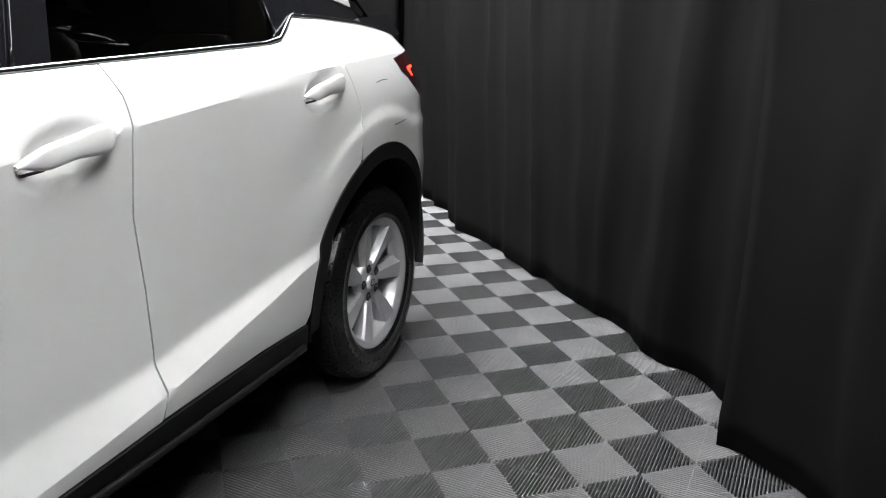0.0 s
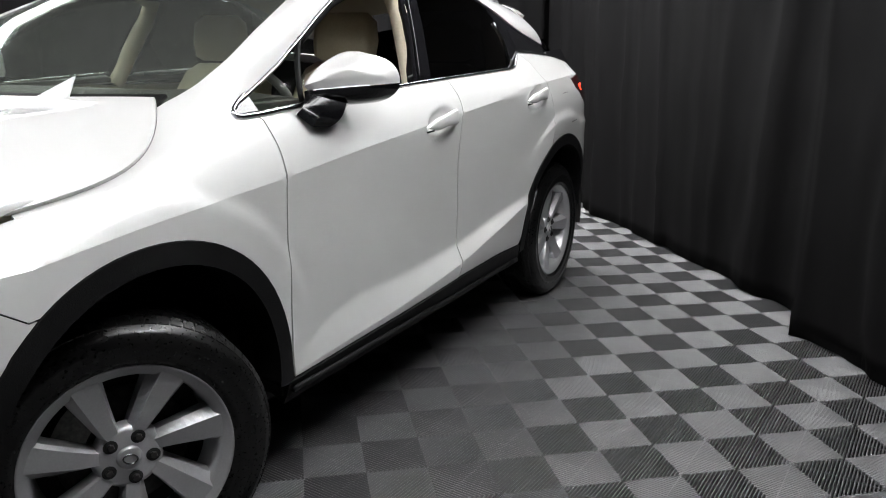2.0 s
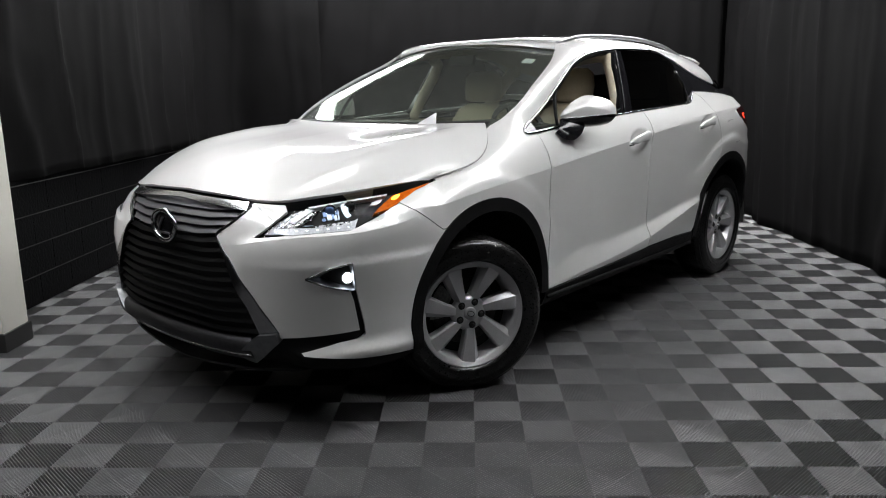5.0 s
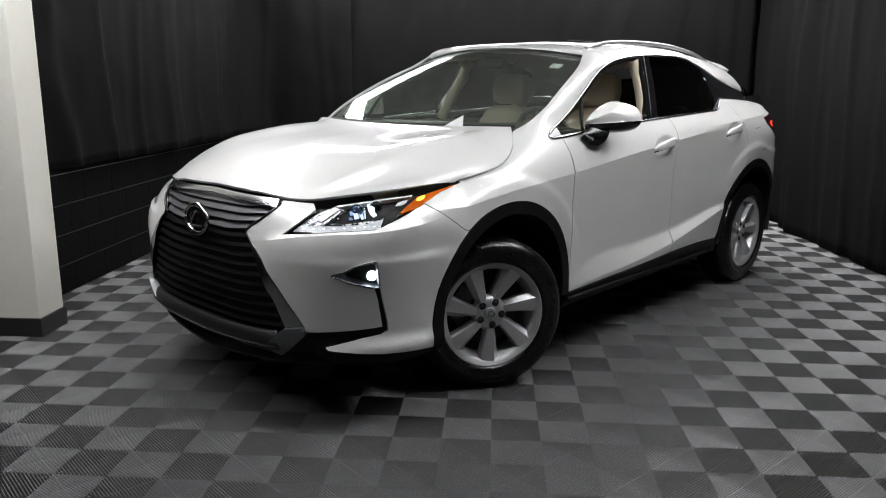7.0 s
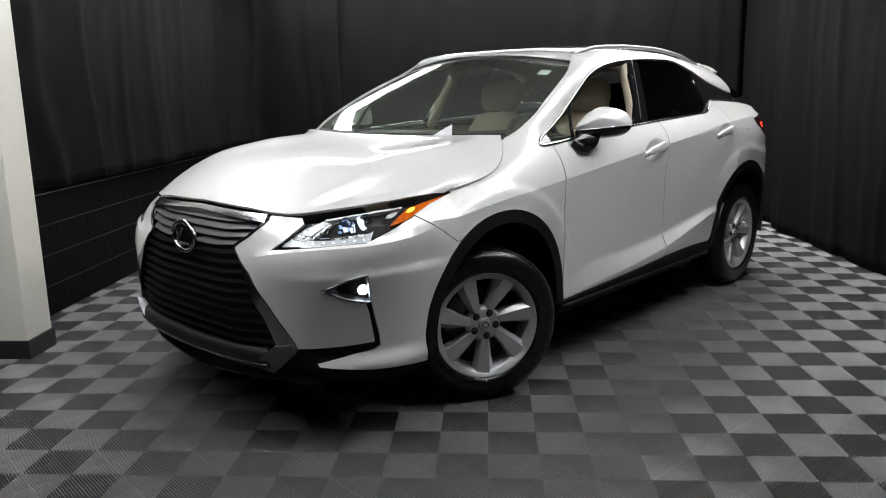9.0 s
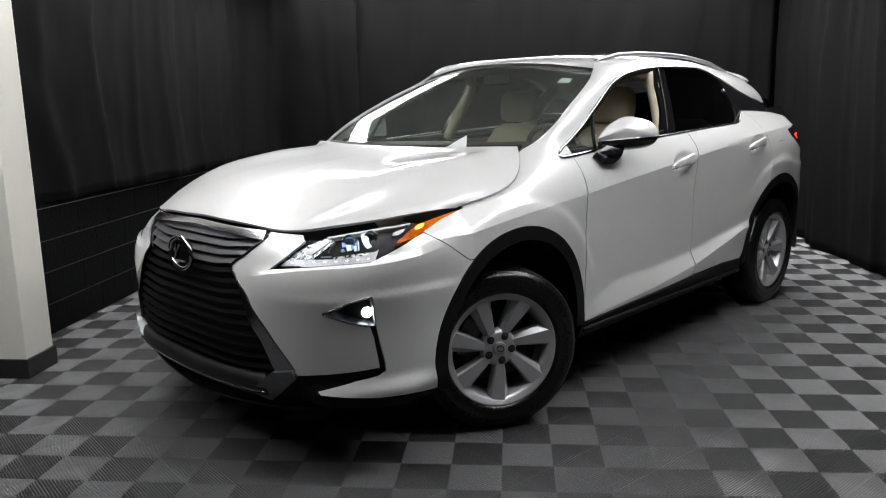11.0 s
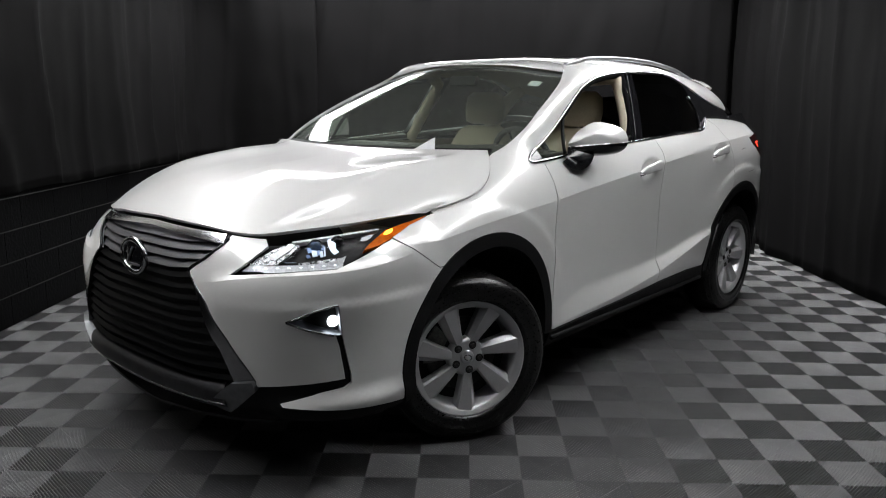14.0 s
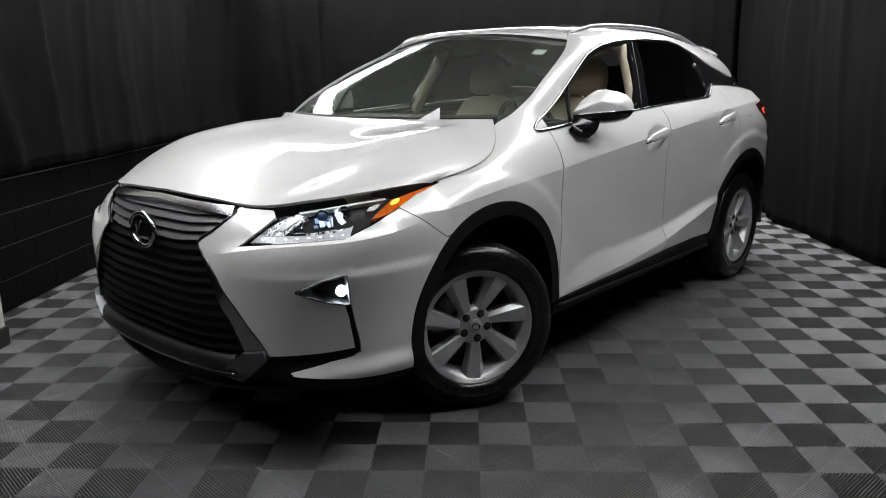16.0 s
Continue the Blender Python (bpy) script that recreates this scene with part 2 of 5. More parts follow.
def rounded(poly, passes=1, cut=0.25):
    for _ in range(passes):
        q = []
        for (x0, y0), (x1, y1) in zip(poly, poly[1:] + poly[:1]):
            q += [(x0 + (x1 - x0) * cut, y0 + (y1 - y0) * cut), (x1 - (x1 - x0) * cut, y1 - (y1 - y0) * cut)]
        poly = q
    return poly


def panel_data(outline, lift, step=0.03, depth=0.012, offset=0.0, creases=()):
    """A panel cut to an outline in two parameters and laid on the surface lift(u, v), with folded-in rims."""
    edge = dense(outline, step)
    n = len(edge)
    us, vs = [p[0] for p in edge], [p[1] for p in edge]
    pts = [Vector(p) for p in edge]
    lo_u, hi_u, lo_v, hi_v = min(us), max(us), min(vs), max(vs)
    folds_at, keep = [], np.array(edge)
    for line in creases:               # sharp folds that the mesh has to follow
        last = None
        for q in run(0, 1, int((hi_u - lo_u) / step) + 2):
            uu = lo_u + (hi_u - lo_u) * q
            vv = line(uu)
            if inside((uu, vv), edge) and np.min((keep[:n, 0] - uu) ** 2 + (keep[:n, 1] - vv) ** 2) > (0.3 * step) ** 2:
                pts.append(Vector((uu, vv)))
                keep = np.vstack([keep, (uu, vv)])
                if last is not None:
                    folds_at.append((last, len(pts) - 1))
                last = len(pts) - 1
            else:
                last = None
    grid_e = keep
    u = lo_u + step / 2
    row = 0
    while u < hi_u:
        v = lo_v + (step / 2 if row % 2 else step)
        while v < hi_v:
            if inside((u, v), edge) and np.min((grid_e[:, 0] - u) ** 2 + (grid_e[:, 1] - v) ** 2) > (0.5 * step) ** 2:
                pts.append(Vector((u, v)))
            v += step
        u += step * 0.87
        row += 1
    out = delaunay_2d_cdt(pts, folds_at, [list(range(n))], 1, 1e-7)
    flat, tris, orig = out[0], out[2], out[3]

    def at(u, v, d):
        h = 1e-3
        p = Vector(lift(u, v))
        nn = (Vector(lift(u + h, v)) - p).cross(Vector(lift(u, v + h)) - p)
        nn.normalize()
        if (nn.y if abs(nn.y) > 0.35 else nn.x + nn.z + nn.y) < 0:
            nn = -nn
        return p + nn * d, nn
    top = [at(p[0], p[1], offset) for p in flat]
    verts = [p for p, _ in top]
    faces = []
    for t in tris:
        a, b, c = (verts[i] for i in t)
        nn = (b - a).cross(c - a)
        faces.append(tuple(t) if nn.dot(top[t[0]][1]) > 0 else tuple(reversed(t)))
    back = {}
    for i, o in enumerate(orig):
        for k in o:
            if k < n:
                back[k] = i
    where = {k: i for i, o in enumerate(orig) for k in o}
    sharp = [(where[a], where[c]) for a, c in folds_at if a in where and c in where]
    ring = [back[k] for k in range(n) if k in back]
    m = len(verts)
    verts += [verts[i].copy() for i in ring] + [verts[i] - top[i][1] * depth for i in ring]
    r = len(ring)
    for i in range(r):
        j = (i + 1) % r
        faces.append((m + i, m + r + i, m + r + j, m + j))
    return (verts, faces, sharp) if creases else (verts, faces)


def pair(name, data, mat, parent, label=""):
    """A part on the near side of the car and its mirror image on the far side."""
    verts, faces, *sharp = data
    a = mesh_object(name, verts, faces, mat, parent, label)
    b = mesh_object(name, [(v[0], -v[1], v[2]) for v in verts], [f[::-1] for f in faces], mat, parent, label)
    if sharp:
        marked = {tuple(sorted(e)) for e in sharp[0]}
        for ob in (a, b):
            for e in ob.data.edges:
                e.use_edge_sharp = tuple(sorted(e.vertices)) in marked
    return a, b


def tube(points, radius, sides=8, flat=1.0, closed=False):
    """A bar of round section along points: vertices and faces; flat squashes it upward."""
    pts = [Vector(p) for p in points]
    verts, faces = [], []
    n = len(pts)
    for i, p in enumerate(pts):
        t = (pts[(i + 1) % n] - pts[i - 1]) if closed else pts[min(i + 1, n - 1)] - pts[max(i - 1, 0)]
        t.normalize()
        a = t.cross(Vector((0, 0, 1)))
        a = a.normalized() if a.length > 1e-4 else Vector((1, 0, 0))
        b = a.cross(t)
        rr = radius[i] if isinstance(radius, (list, tuple)) else radius
        for k in range(sides):
            w = 2 * math.pi * k / sides
            verts.append(p + a * (math.cos(w) * rr) + b * (math.sin(w) * rr * flat))
    for i in range(n if closed else n - 1):
        for k in range(sides):
            a, b = i * sides + k, i * sides + (k + 1) % sides
            c, d = ((i + 1) % n) * sides + (k + 1) % sides, ((i + 1) % n) * sides + k
            faces.append((a, b, c, d))
    if not closed:
        faces.append(tuple(range(sides))[::-1])
        faces.append(tuple((n - 1) * sides + k for k in range(sides)))
    return verts, faces


def spin(profile, steps=64, axis="Y"):
    """A ring turned from (radius, along) points about an axis, closed round."""
    verts, faces, m = [], [], len(profile)
    for i in range(steps):
        w = 2 * math.pi * i / steps
        for r, h in profile:
            verts.append((r * math.cos(w), h, r * math.sin(w)) if axis == "Y" else (r * math.cos(w), r * math.sin(w), h))
    for i in range(steps):
        for j in range(m - 1):
            a, b = i * m + j, ((i + 1) % steps) * m + j
            faces.append((a, a + 1, b + 1, b))
    return verts, faces


def run(a, b, n):
    return [a + (b - a) * i / (n - 1) for i in range(n)]

TILE_SHIFT = (-0.2, 0.0)

# ---- curves of the bodywork ----
def spline(xs, ys):
    """Smooth curve through the points (xs rising), as a function."""
    xs, ys = np.array(xs, float), np.array(ys, float)
    d = np.diff(ys) / np.diff(xs)
    m = np.empty(len(xs))
    m[0], m[-1] = d[0], d[-1]
    h = np.diff(xs)
    m[1:-1] = (d[:-1] * h[1:] + d[1:] * h[:-1]) / (h[1:] + h[:-1])

    def f(x):
        i = min(max(int(np.searchsorted(xs, x)) - 1, 0), len(xs) - 2)
        t = (x - xs[i]) / h[i]
        if t < 0 or t > 1:
            return ys[i] + m[i] * (x - xs[i]) if t < 0 else ys[i + 1] + m[i + 1] * (x - xs[i + 1])
        return ((1 + 2 * t) * (1 - t) ** 2 * ys[i] + t * (1 - t) ** 2 * h[i] * m[i]
                + t * t * (3 - 2 * t) * ys[i + 1] + t * t * (t - 1) * h[i] * m[i + 1])
    return f


# Sections of the lower body along the car: height and half width of six levels.
STATIONS = (-3.8, -3.3, -2.79, -2.4, -2.0, -1.6, -1.2, -0.75, -0.5, 0.0, 0.3)
LEVELS = (
    ((0.40, 0.36, 0.33, 0.31, 0.29, 0.285, 0.28, 0.274, 0.27, 0.26, 0.22), (0.83, 0.86, 0.88, 0.88, 0.880, 0.880, 0.876, 0.876, 0.874, 0.87, 0.84)),
    ((0.50, 0.49, 0.50, 0.600, 0.540, 0.466, 0.418, 0.388, 0.372, 0.37, 0.36), (0.87, 0.89, 0.912, 0.917, 0.924, 0.924, 0.918, 0.913, 0.910, 0.912, 0.900)),
    ((0.68, 0.66, 0.67, 0.645, 0.590, 0.540, 0.520, 0.500, 0.420, 0.46, 0.48), (0.885, 0.900, 0.916, 0.909, 0.892, 0.890, 0.892, 0.897, 0.909, 0.914, 0.905)),
    ((0.84, 0.83, 0.82, 0.84, 0.80, 0.785, 0.77, 0.757, 0.75, 0.75, 0.72), (0.865, 0.888, 0.914, 0.915, 0.908, 0.909, 0.912, 0.918, 0.922, 0.925, 0.912)),
    ((1.13, 1.17, 1.178, 1.150, 1.125, 1.091, 1.053, 1.007, 0.979, 0.93, 0.885), (0.825, 0.862, 0.893, 0.918, 0.932, 0.938, 0.940, 0.9395, 0.938, 0.920, 0.894)),
    ((1.22, 1.25, 1.295, 1.275, 1.235, 1.213, 1.19, 1.166, 1.15, 1.055, 0.99), (0.73, 0.775, 0.806, 0.838, 0.860, 0.866, 0.868, 0.862, 0.858, 0.835, 0.80)),
)
LEVEL_F = [(spline(STATIONS, z), spline(STATIONS, y)) for z, y in LEVELS]
FRONT, REAR, REACH = 0.25, -3.0, 0.75
NOSE = spline((0.18, 0.26, 0.36, 0.5, 0.68, 0.82, 0.92, 1.0), (0.80, 0.94, 1.015, 1.034, 1.030, 1.005, 0.95, 0.84))
TAIL = spline((0.3, 0.45, 0.7, 0.95, 1.1, 1.3), (0.62, 0.68, 0.68, 0.59, 0.53, 0.45))


def ease(a, b, x):
    t = min(max((x - a) / (b - a), 0), 1)
    return t * t * (3 - 2 * t)


# the upper line from the rear door to the tail light
FLANK = spline((-3.8, -3.09, -2.49, -2.03, -1.55, -1.2), (1.222, 1.206, 1.177, 1.150, 1.137, 1.13))


def half_width(x, z):
    """Half the body's width, with the flares round the wheel arches."""
    flare = 0.012 * ease(0.720, 0.50, math.hypot(x + 2.765, z - 0.415)) + 0.010 * ease(0.610, 0.565, math.hypot(x + 0.035, z - 0.40))
    flare *= ease(0.52, 0.82, z)
    flare += 0.011 * ease(0.610, 0.575, math.hypot(x + 2.765, z - 0.415)) * ease(-2.25, -2.60, x) * ease(0.60, 0.85, z)
    flare += 0.010 * math.exp(-abs(z - FLANK(x)) / 0.035) * ease(-2.0, -2.45, x) * (1 - ease(-3.15, -3.45, x))
    return plain_width(x, z) + flare


def plain_width(x, z):
    pts = [(f(x), g(x)) for f, g in LEVEL_F]
    (z0, y0), (z1, y1) = pts[4:]
    if z > z0:                     # above the shoulder crease
        t = (z - z0) / (z1 - z0)
        y = y0 + (y1 - y0) * (0.5 * t + 0.5 * t * t)
        soft = ease(-2.0, -2.65, x)      # the crease dies away towards the tail
        return y + soft * (spline([p[0] for p in pts[3:]], [p[1] for p in pts[3:]])(z) - y) if soft else y
    soft = ease(-2.0, -2.65, x) if z > pts[3][0] else 0
    if soft:
        hard = spline([p[0] for p in pts[2:5]], [p[1] for p in pts[2:5]])(z)
        return hard + soft * (spline([p[0] for p in pts[3:]], [p[1] for p in pts[3:]])(z) - hard)
    if z > pts[2][0]:              # door skin
        return spline([p[0] for p in pts[2:5]], [p[1] for p in pts[2:5]])(z)
    (z0, y0), (z1, y1), (z2, y2) = pts[:3]
    if z < z1:                     # upright foot below the ridge
        return y1 + (y0 - y1) * max(0.0, (z1 - z) / (z1 - z0)) ** 1.5
    k = (z - z1) / (z2 - z1)       # hollow ledge between the ridge and the skin
    return y1 + (y2 - y1) * (0.85 * k + 0.15 * ease(0, 1, k))


# Fold of the front bumper: a crease under the headlight that rises towards the wheel arch.
FOLD_Z = spline((0.25, 0.40, 0.497, 0.664, 0.772, 0.842, 0.908, 0.993, 1.066, 1.12, 1.43), (0.875, 0.866, 0.851, 0.834, 0.828, 0.825, 0.818, 0.804, 0.784, 0.775, 0.77))


def fold(s, z):
    """A narrow ledge under the headlight, undercut below."""
    d = z - FOLD_Z(s)
    amp = 0.015 * ease(0.40, 0.66, s) * (1 - ease(1.03, 1.075, s))
    return amp * (max(0.0, 1 - d / 0.020) if d > 0 else 1.0 - ease(0, 0.24, -d))


def wing(s, z):
    """The blade at the foot of the bumper's corner, with a ledge on top."""
    return 0.030 * ease(0.412, 0.345, z) * ease(0.36, 0.60, s) * (1 - ease(0.85, 0.92, s))


WAIST_D = [(f(FRONT), g(FRONT)) for f, g in LEVEL_F[3:]]
SOFT_TOP = spline([p[0] for p in WAIST_D], [p[1] for p in WAIST_D])


def side(s, z):
    """The lower body: s runs along the side (there it is x) and round the nose and the tail."""
    if s > FRONT:
        a, n, b, x0, w = NOSE(z) - FRONT, 2.5 + 0.65 * ease(1.0, 0.70, z), half_width(FRONT, z), FRONT, (s - FRONT) / REACH
        if z > WAIST_D[0][0]:
            b += (SOFT_TOP(z) - b) * ease(0.25, 0.45, s)
    elif s < REAR:
        a, n, b, x0, w = -TAIL(z), 2.25, half_width(REAR, z), REAR, (REAR - s) / REACH
    else:
        return Vector((s, half_width(s, z), z))
    c, q = max(math.cos(w), 1e-6), math.sin(w)
    r = (c ** n + q ** n) ** (-1 / n)
    o = fold(s, z) + wing(s, z) if s > FRONT else 0
    return Vector((x0 + (a + o) * r * q, (b + o) * r * c, z))


def glasshouse(x, z):
    """The leaning side of the cabin above the waist."""
    f, g = LEVEL_F[5]
    h = z - f(x)
    return Vector((x, g(x) - 0.012 - 0.40 * h - 0.16 * h * h - 0.10 * max(0, -2.3 - x) ** 1.5, z))


# The hood: u across (-1 to 1), v from its front edge to the windscreen.
HOOD_S = spline((0, 0.3, 0.60, 0.72, 0.86, 1.0), (1.428, 1.17, 0.92, 0.79, 0.50, 0.225))
HOOD_EDGE = spline((0, 0.3, 0.60, 0.72, 0.86, 1.0), (0.955, 0.948, 0.938, 0.955, 0.982, 0.992))


# the line of its crease
HOOD_LINE = spline((0, 0.06, 0.11, 0.24, 0.38, 0.57, 0.9, 1.0), (0.535, 0.585, 0.634, 0.712, 0.750, 0.784, 0.82, 0.83))


def hood_surface(u, v):
    w = abs(u)
    a = side(HOOD_S(w), HOOD_EDGE(w))
    b = Vector((-0.12 - 0.13 * w * w, 0.73 * w, 1.183 + 0.012 * w * w))
    p = a.lerp(b, v)
    bulge = 6.75 * v * (1 - v) ** 2
    d = w - HOOD_LINE(v)
    band = ease(0.0, 0.075, d) * (1 - ease(0.09, 0.30, d))      # a grey flank falls away outside the crease
    crest = (math.exp(-abs(d) / 0.05) - 1.7 * band) * ease(0.0, 0.10, v) * (1 - ease(0.80, 1.0, v))
    edge = v * (1 - v ** 3) * w ** 8
    brow = 0.034 * math.exp(-(d / (0.30 if d < 0 else 0.16)) ** 2) * ease(0.0, 0.35, v) * (1 - ease(0.60, 1.0, v)) * (1 - w ** 10)
    y = p.y + 0.16 * edge
    z = p.z + 0.058 * bulge * (1 - w ** 4) + 0.010 * crest * (1 - w ** 10) + brow - 0.127 * edge
    return Vector((p.x, y if u >= 0 else -y, z))


# The roof: x along, w across (-1 to 1), down to the top of the side windows.
ROOF_Z = spline((-3.5, -3.0, -2.4, -1.7, -1.25, -1.08, -0.99, -0.93, -0.88), (1.525, 1.588, 1.642, 1.667, 1.660, 1.650, 1.636, 1.612, 1.580))


EAVES = spline((-3.2, -2.97, -2.75, -2.43, -2.21, -2.05, -1.9, -1.5, -1.19), (1.345, 1.362, 1.388, 1.452, 1.528, 1.573, 1.582, 1.574, 1.536))


def roof_surface(x, w):
    z = EAVES(x)
    edge = glasshouse(x, z)
    k = abs(w)
    return Vector((x, edge.y * w, z + (ROOF_Z(x) - z) * (max(0.0, 1 - k ** 4) ** 0.62)))


def screen(u, v):
    """The windscreen: u from the middle (0) to the side (1), v from foot to head."""
    foot = Vector((-0.15 - 0.13 * u * u, 0.765 * u, 1.165 + 0.012 * u * u))
    head = Vector((-0.95 - 0.10 * u * u, 0.605 * u, 1.612 - 0.052 * u * u))
    p = foot.lerp(head, v)
    return p + Vector((0.5, 0, 0.86)) * (0.030 * 4 * v * (1 - v))


# where the glass meets the pillar
SCREEN_SIDE = spline((-0.02, 0.0, 0.07, 0.19, 0.45, 0.67, 1.0), (0.93, 0.945, 1.0, 1.042, 1.060, 1.056, 1.008))

# ---- the room ----
def slab(name, lo, hi, mat, label, bevel=0.0):
    bm = bmesh.new()
    box(bm, lo, hi, ROOM_M, bevel)
    ob = part(name, bm, mat, None, smooth=False)
    return tagged(ob, label, kind="structure")


ground = slab("floor", (BACK - 0.3, LEFT - 0.3, -0.13), (OPEN + 0.3, RIGHT + 0.3, -0.015), SUBFLOOR, "grey ribbed plastic tile floor in a chequered lay")
slab("ceiling", (BACK - 0.3, LEFT - 0.3, HIGH + 0.12), (OPEN + 0.3, RIGHT + 0.3, HIGH + 0.24), CEILING, "plain black studio ceiling")
wall_l = slab("wall_left", (BACK, LEFT - 0.25, -0.015), (OPEN, LEFT - 0.02, HIGH + 0.12), BLOCK, "black painted block wall")
slab("wall_right", (BACK, RIGHT + 0.25, -0.015), (OPEN, RIGHT + 0.4, HIGH + 0.12), BLOCK, "black painted wall behind the curtain")
slab("wall_back", (BACK - 0.3, LEFT - 0.25, -0.015), (BACK - 0.15, RIGHT + 0.4, HIGH + 0.12), BLOCK, "black painted wall behind the curtain")
slab("wall_front", (OPEN + 0.1, LEFT - 0.25, -0.015), (OPEN + 0.25, RIGHT + 0.4, HIGH + 0.12), BLOCK, "black painted wall closing the studio")


def folds(s, seed, amp):
    """Depth of a hanging cloth's folds at s metres along it."""
    a = noise.noise(Vector((s * 1.1, seed, 0))) * 1.5 + noise.noise(Vector((s * 2.6, seed + 7, 0))) * 0.9 + 0.16 * noise.noise(Vector((s * 7, seed + 3, 0)))
    a -= 0.55 * (1 - abs(noise.noise(Vector((s * 1.7, seed + 19, 0))))) ** 22      # a few sharp creases
    return amp * a


def curtain(name, e0, n0, e1, n1, low, high, seed, amp, label, hem=0.0, lean=0.0, bend=None):
    """A pleated black curtain between two points of the plan."""
    a, b = Vector((e0, n0, 0)), Vector((e1, n1, 0))
    length = (b - a).length
    along = (b - a) / length
    out = Vector((-along.y, along.x, 0))
    nu, nv = int(length / 0.035), 26
    verts, faces = [], []
    for i in range(nu + 1):
        s = length * i / nu
        for j in range(nv + 1):
            k = j / nv
            z = low + (high - low) * k
            drift = 0.26 * noise.noise(Vector((s * 0.7, k * 1.5, seed + 11))) + 0.10 * (1 - k) * noise.noise(Vector((s * 2.0, k * 3.0, seed + 23)))
            w = folds(s + drift, seed, amp) * (1.15 - 0.45 * k) + 0.014 * noise.noise(Vector((s * 5, z * 3.0, seed))) + 0.010 * (1 - k) ** 2 * noise.noise(Vector((s * 6 + z * 7, z * 9, seed + 2)))
            z0 = z + (hem * noise.noise(Vector((s * 2.2, seed, 5))) * (1 - k) ** 6)
            base, off = a + along * s, out
            if bend and s > bend[0]:        # round the corner, towards the room
                t = min((s - bend[0]) / bend[1], math.pi / 2)
                base = a + along * (bend[0] + bend[1] * math.sin(t)) - out * (bend[1] * (1 - math.cos(t)) + max(0, s - bend[0] - bend[1] * math.pi / 2))
                off = out * math.cos(t) + along * math.sin(t)
            p = base + off * (w + lean * (1 - k) ** 3)
            verts.append(ROOM_M @ Vector((p.x, p.y, max(z0, low))))
    for i in range(nu):
        for j in range(nv):
            q = i * (nv + 1) + j
            faces.append((q, q + nv + 1, q + nv + 2, q + 1))
    ob = mesh_object(name, verts, faces, CURTAIN)
    md = ob.modifiers.new("thickness", "SOLIDIFY")
    md.thickness = 0.004
    return tagged(ob, label, "curtain", "black studio curtains")


curtain("curtain", -0.72, RIGHT - 0.17, OPEN, RIGHT - 0.10, 0.004, HIGH - 0.02, 33.0, 0.07, "pleated black cloth curtain overlapping its neighbour", 0.02, 0.03)
curtain("curtain", BACK + 0.05, RIGHT - 0.02, -0.45, RIGHT - 0.02, 0.004, HIGH - 0.02, 3.0, 0.085, "long pleated black cloth curtain pooling on the tiles", 0.02, 0.05)
curtain("curtain", BACK, LEFT + 0.12, BACK, RIGHT - 0.1, 0.004, HIGH - 0.05, 9.0, 0.06, "black cloth curtain hanging behind the car")
curtain("curtain", -0.28, LEFT + 0.07, BACK - 1.0, LEFT + 0.07, 0.84, HIGH, 5.0, 0.05, "black cloth curtain ending above a block wall", 0.04, 0.0, (4.37, 0.22))
curtain("curtain", OPEN, LEFT + 0.1, 0.25, LEFT + 0.1, 0.004, HIGH, 15.0, 0.06, "black cloth curtain beside the white pillar")
curtain("curtain", OPEN, RIGHT - 0.1, OPEN, LEFT + 0.1, 0.004, HIGH, 21.0, 0.06, "black cloth curtain closing the studio")

# courses of painted block below the left curtain
rows_z = (0.0, 0.195, 0.40, 0.60, 0.805)
block_mesh = {}
for r, z0 in enumerate(rows_z):
    z1 = rows_z[r + 1] if r + 1 < len(rows_z) else 1.0
    e = BACK
    first = True
    while e < -0.06:
        e2 = e + (0.2 if first and r % 2 else 0.4)
        first = False
        e2 = min(e2, -0.06)
        key = (round(e2 - e, 3), round(z1 - z0, 3))
        if key not in block_mesh:
            bb = bmesh.new()
            box(bb, (0.001, -0.02, 0.004), (key[0] - 0.001, 0.0, key[1] - 0.004), None, 0.0015)
            me = bpy.data.meshes.new("block")
            bb.to_mesh(me)
            bb.free()
            me.materials.append(BLOCK)
            block_mesh[key] = me
        ob = new("block", block_mesh[key])
        ob.matrix_world = ROOM_M @ Matrix.Translation((e, LEFT + 0.012, z0))
        ob.parent = wall_l
        e = e2
bm = bmesh.new()
for z0 in rows_z[1:4]:
    box(bm, (BACK, LEFT - 0.015, z0 - 0.005), (-0.06, LEFT + 0.008, z0 + 0.005), ROOM_M)
part("mortar_joint", bm, DARK_MORTAR, wall_l, "dark painted joints between black blocks", False)
bm = bmesh.new()
box(bm, (BACK, LEFT - 0.015, rows_z[4] - 0.006), (-0.06, LEFT + 0.009, rows_z[4] + 0.006), ROOM_M)
part("mortar_joint", bm, LIT_MORTAR, wall_l, "joint between black blocks, coloured pale as if lit", False)

# pillar
PE0, PE1, PN0, PN1 = -0.18, 0.06, LEFT - 0.02, -1.89
pillar = new("pillar")
tagged(pillar, "off-white painted square pillar with black baseboard", "pillar", kind="structure")
bm = bmesh.new()
box(bm, (PE0, PN0, 0.0), (PE1, PN1, HIGH + 0.12), ROOM_M, 0.006)
part("shaft", bm, PILLAR, pillar, smooth=False)
bm = bmesh.new()
box(bm, (PE0 - 0.012, PN0, 0.0), (PE1 + 0.012, PN1 + 0.012, 0.105), ROOM_M, 0.004)
part("baseboard", bm, BASEBOARD, pillar, "black rubber baseboard", False)

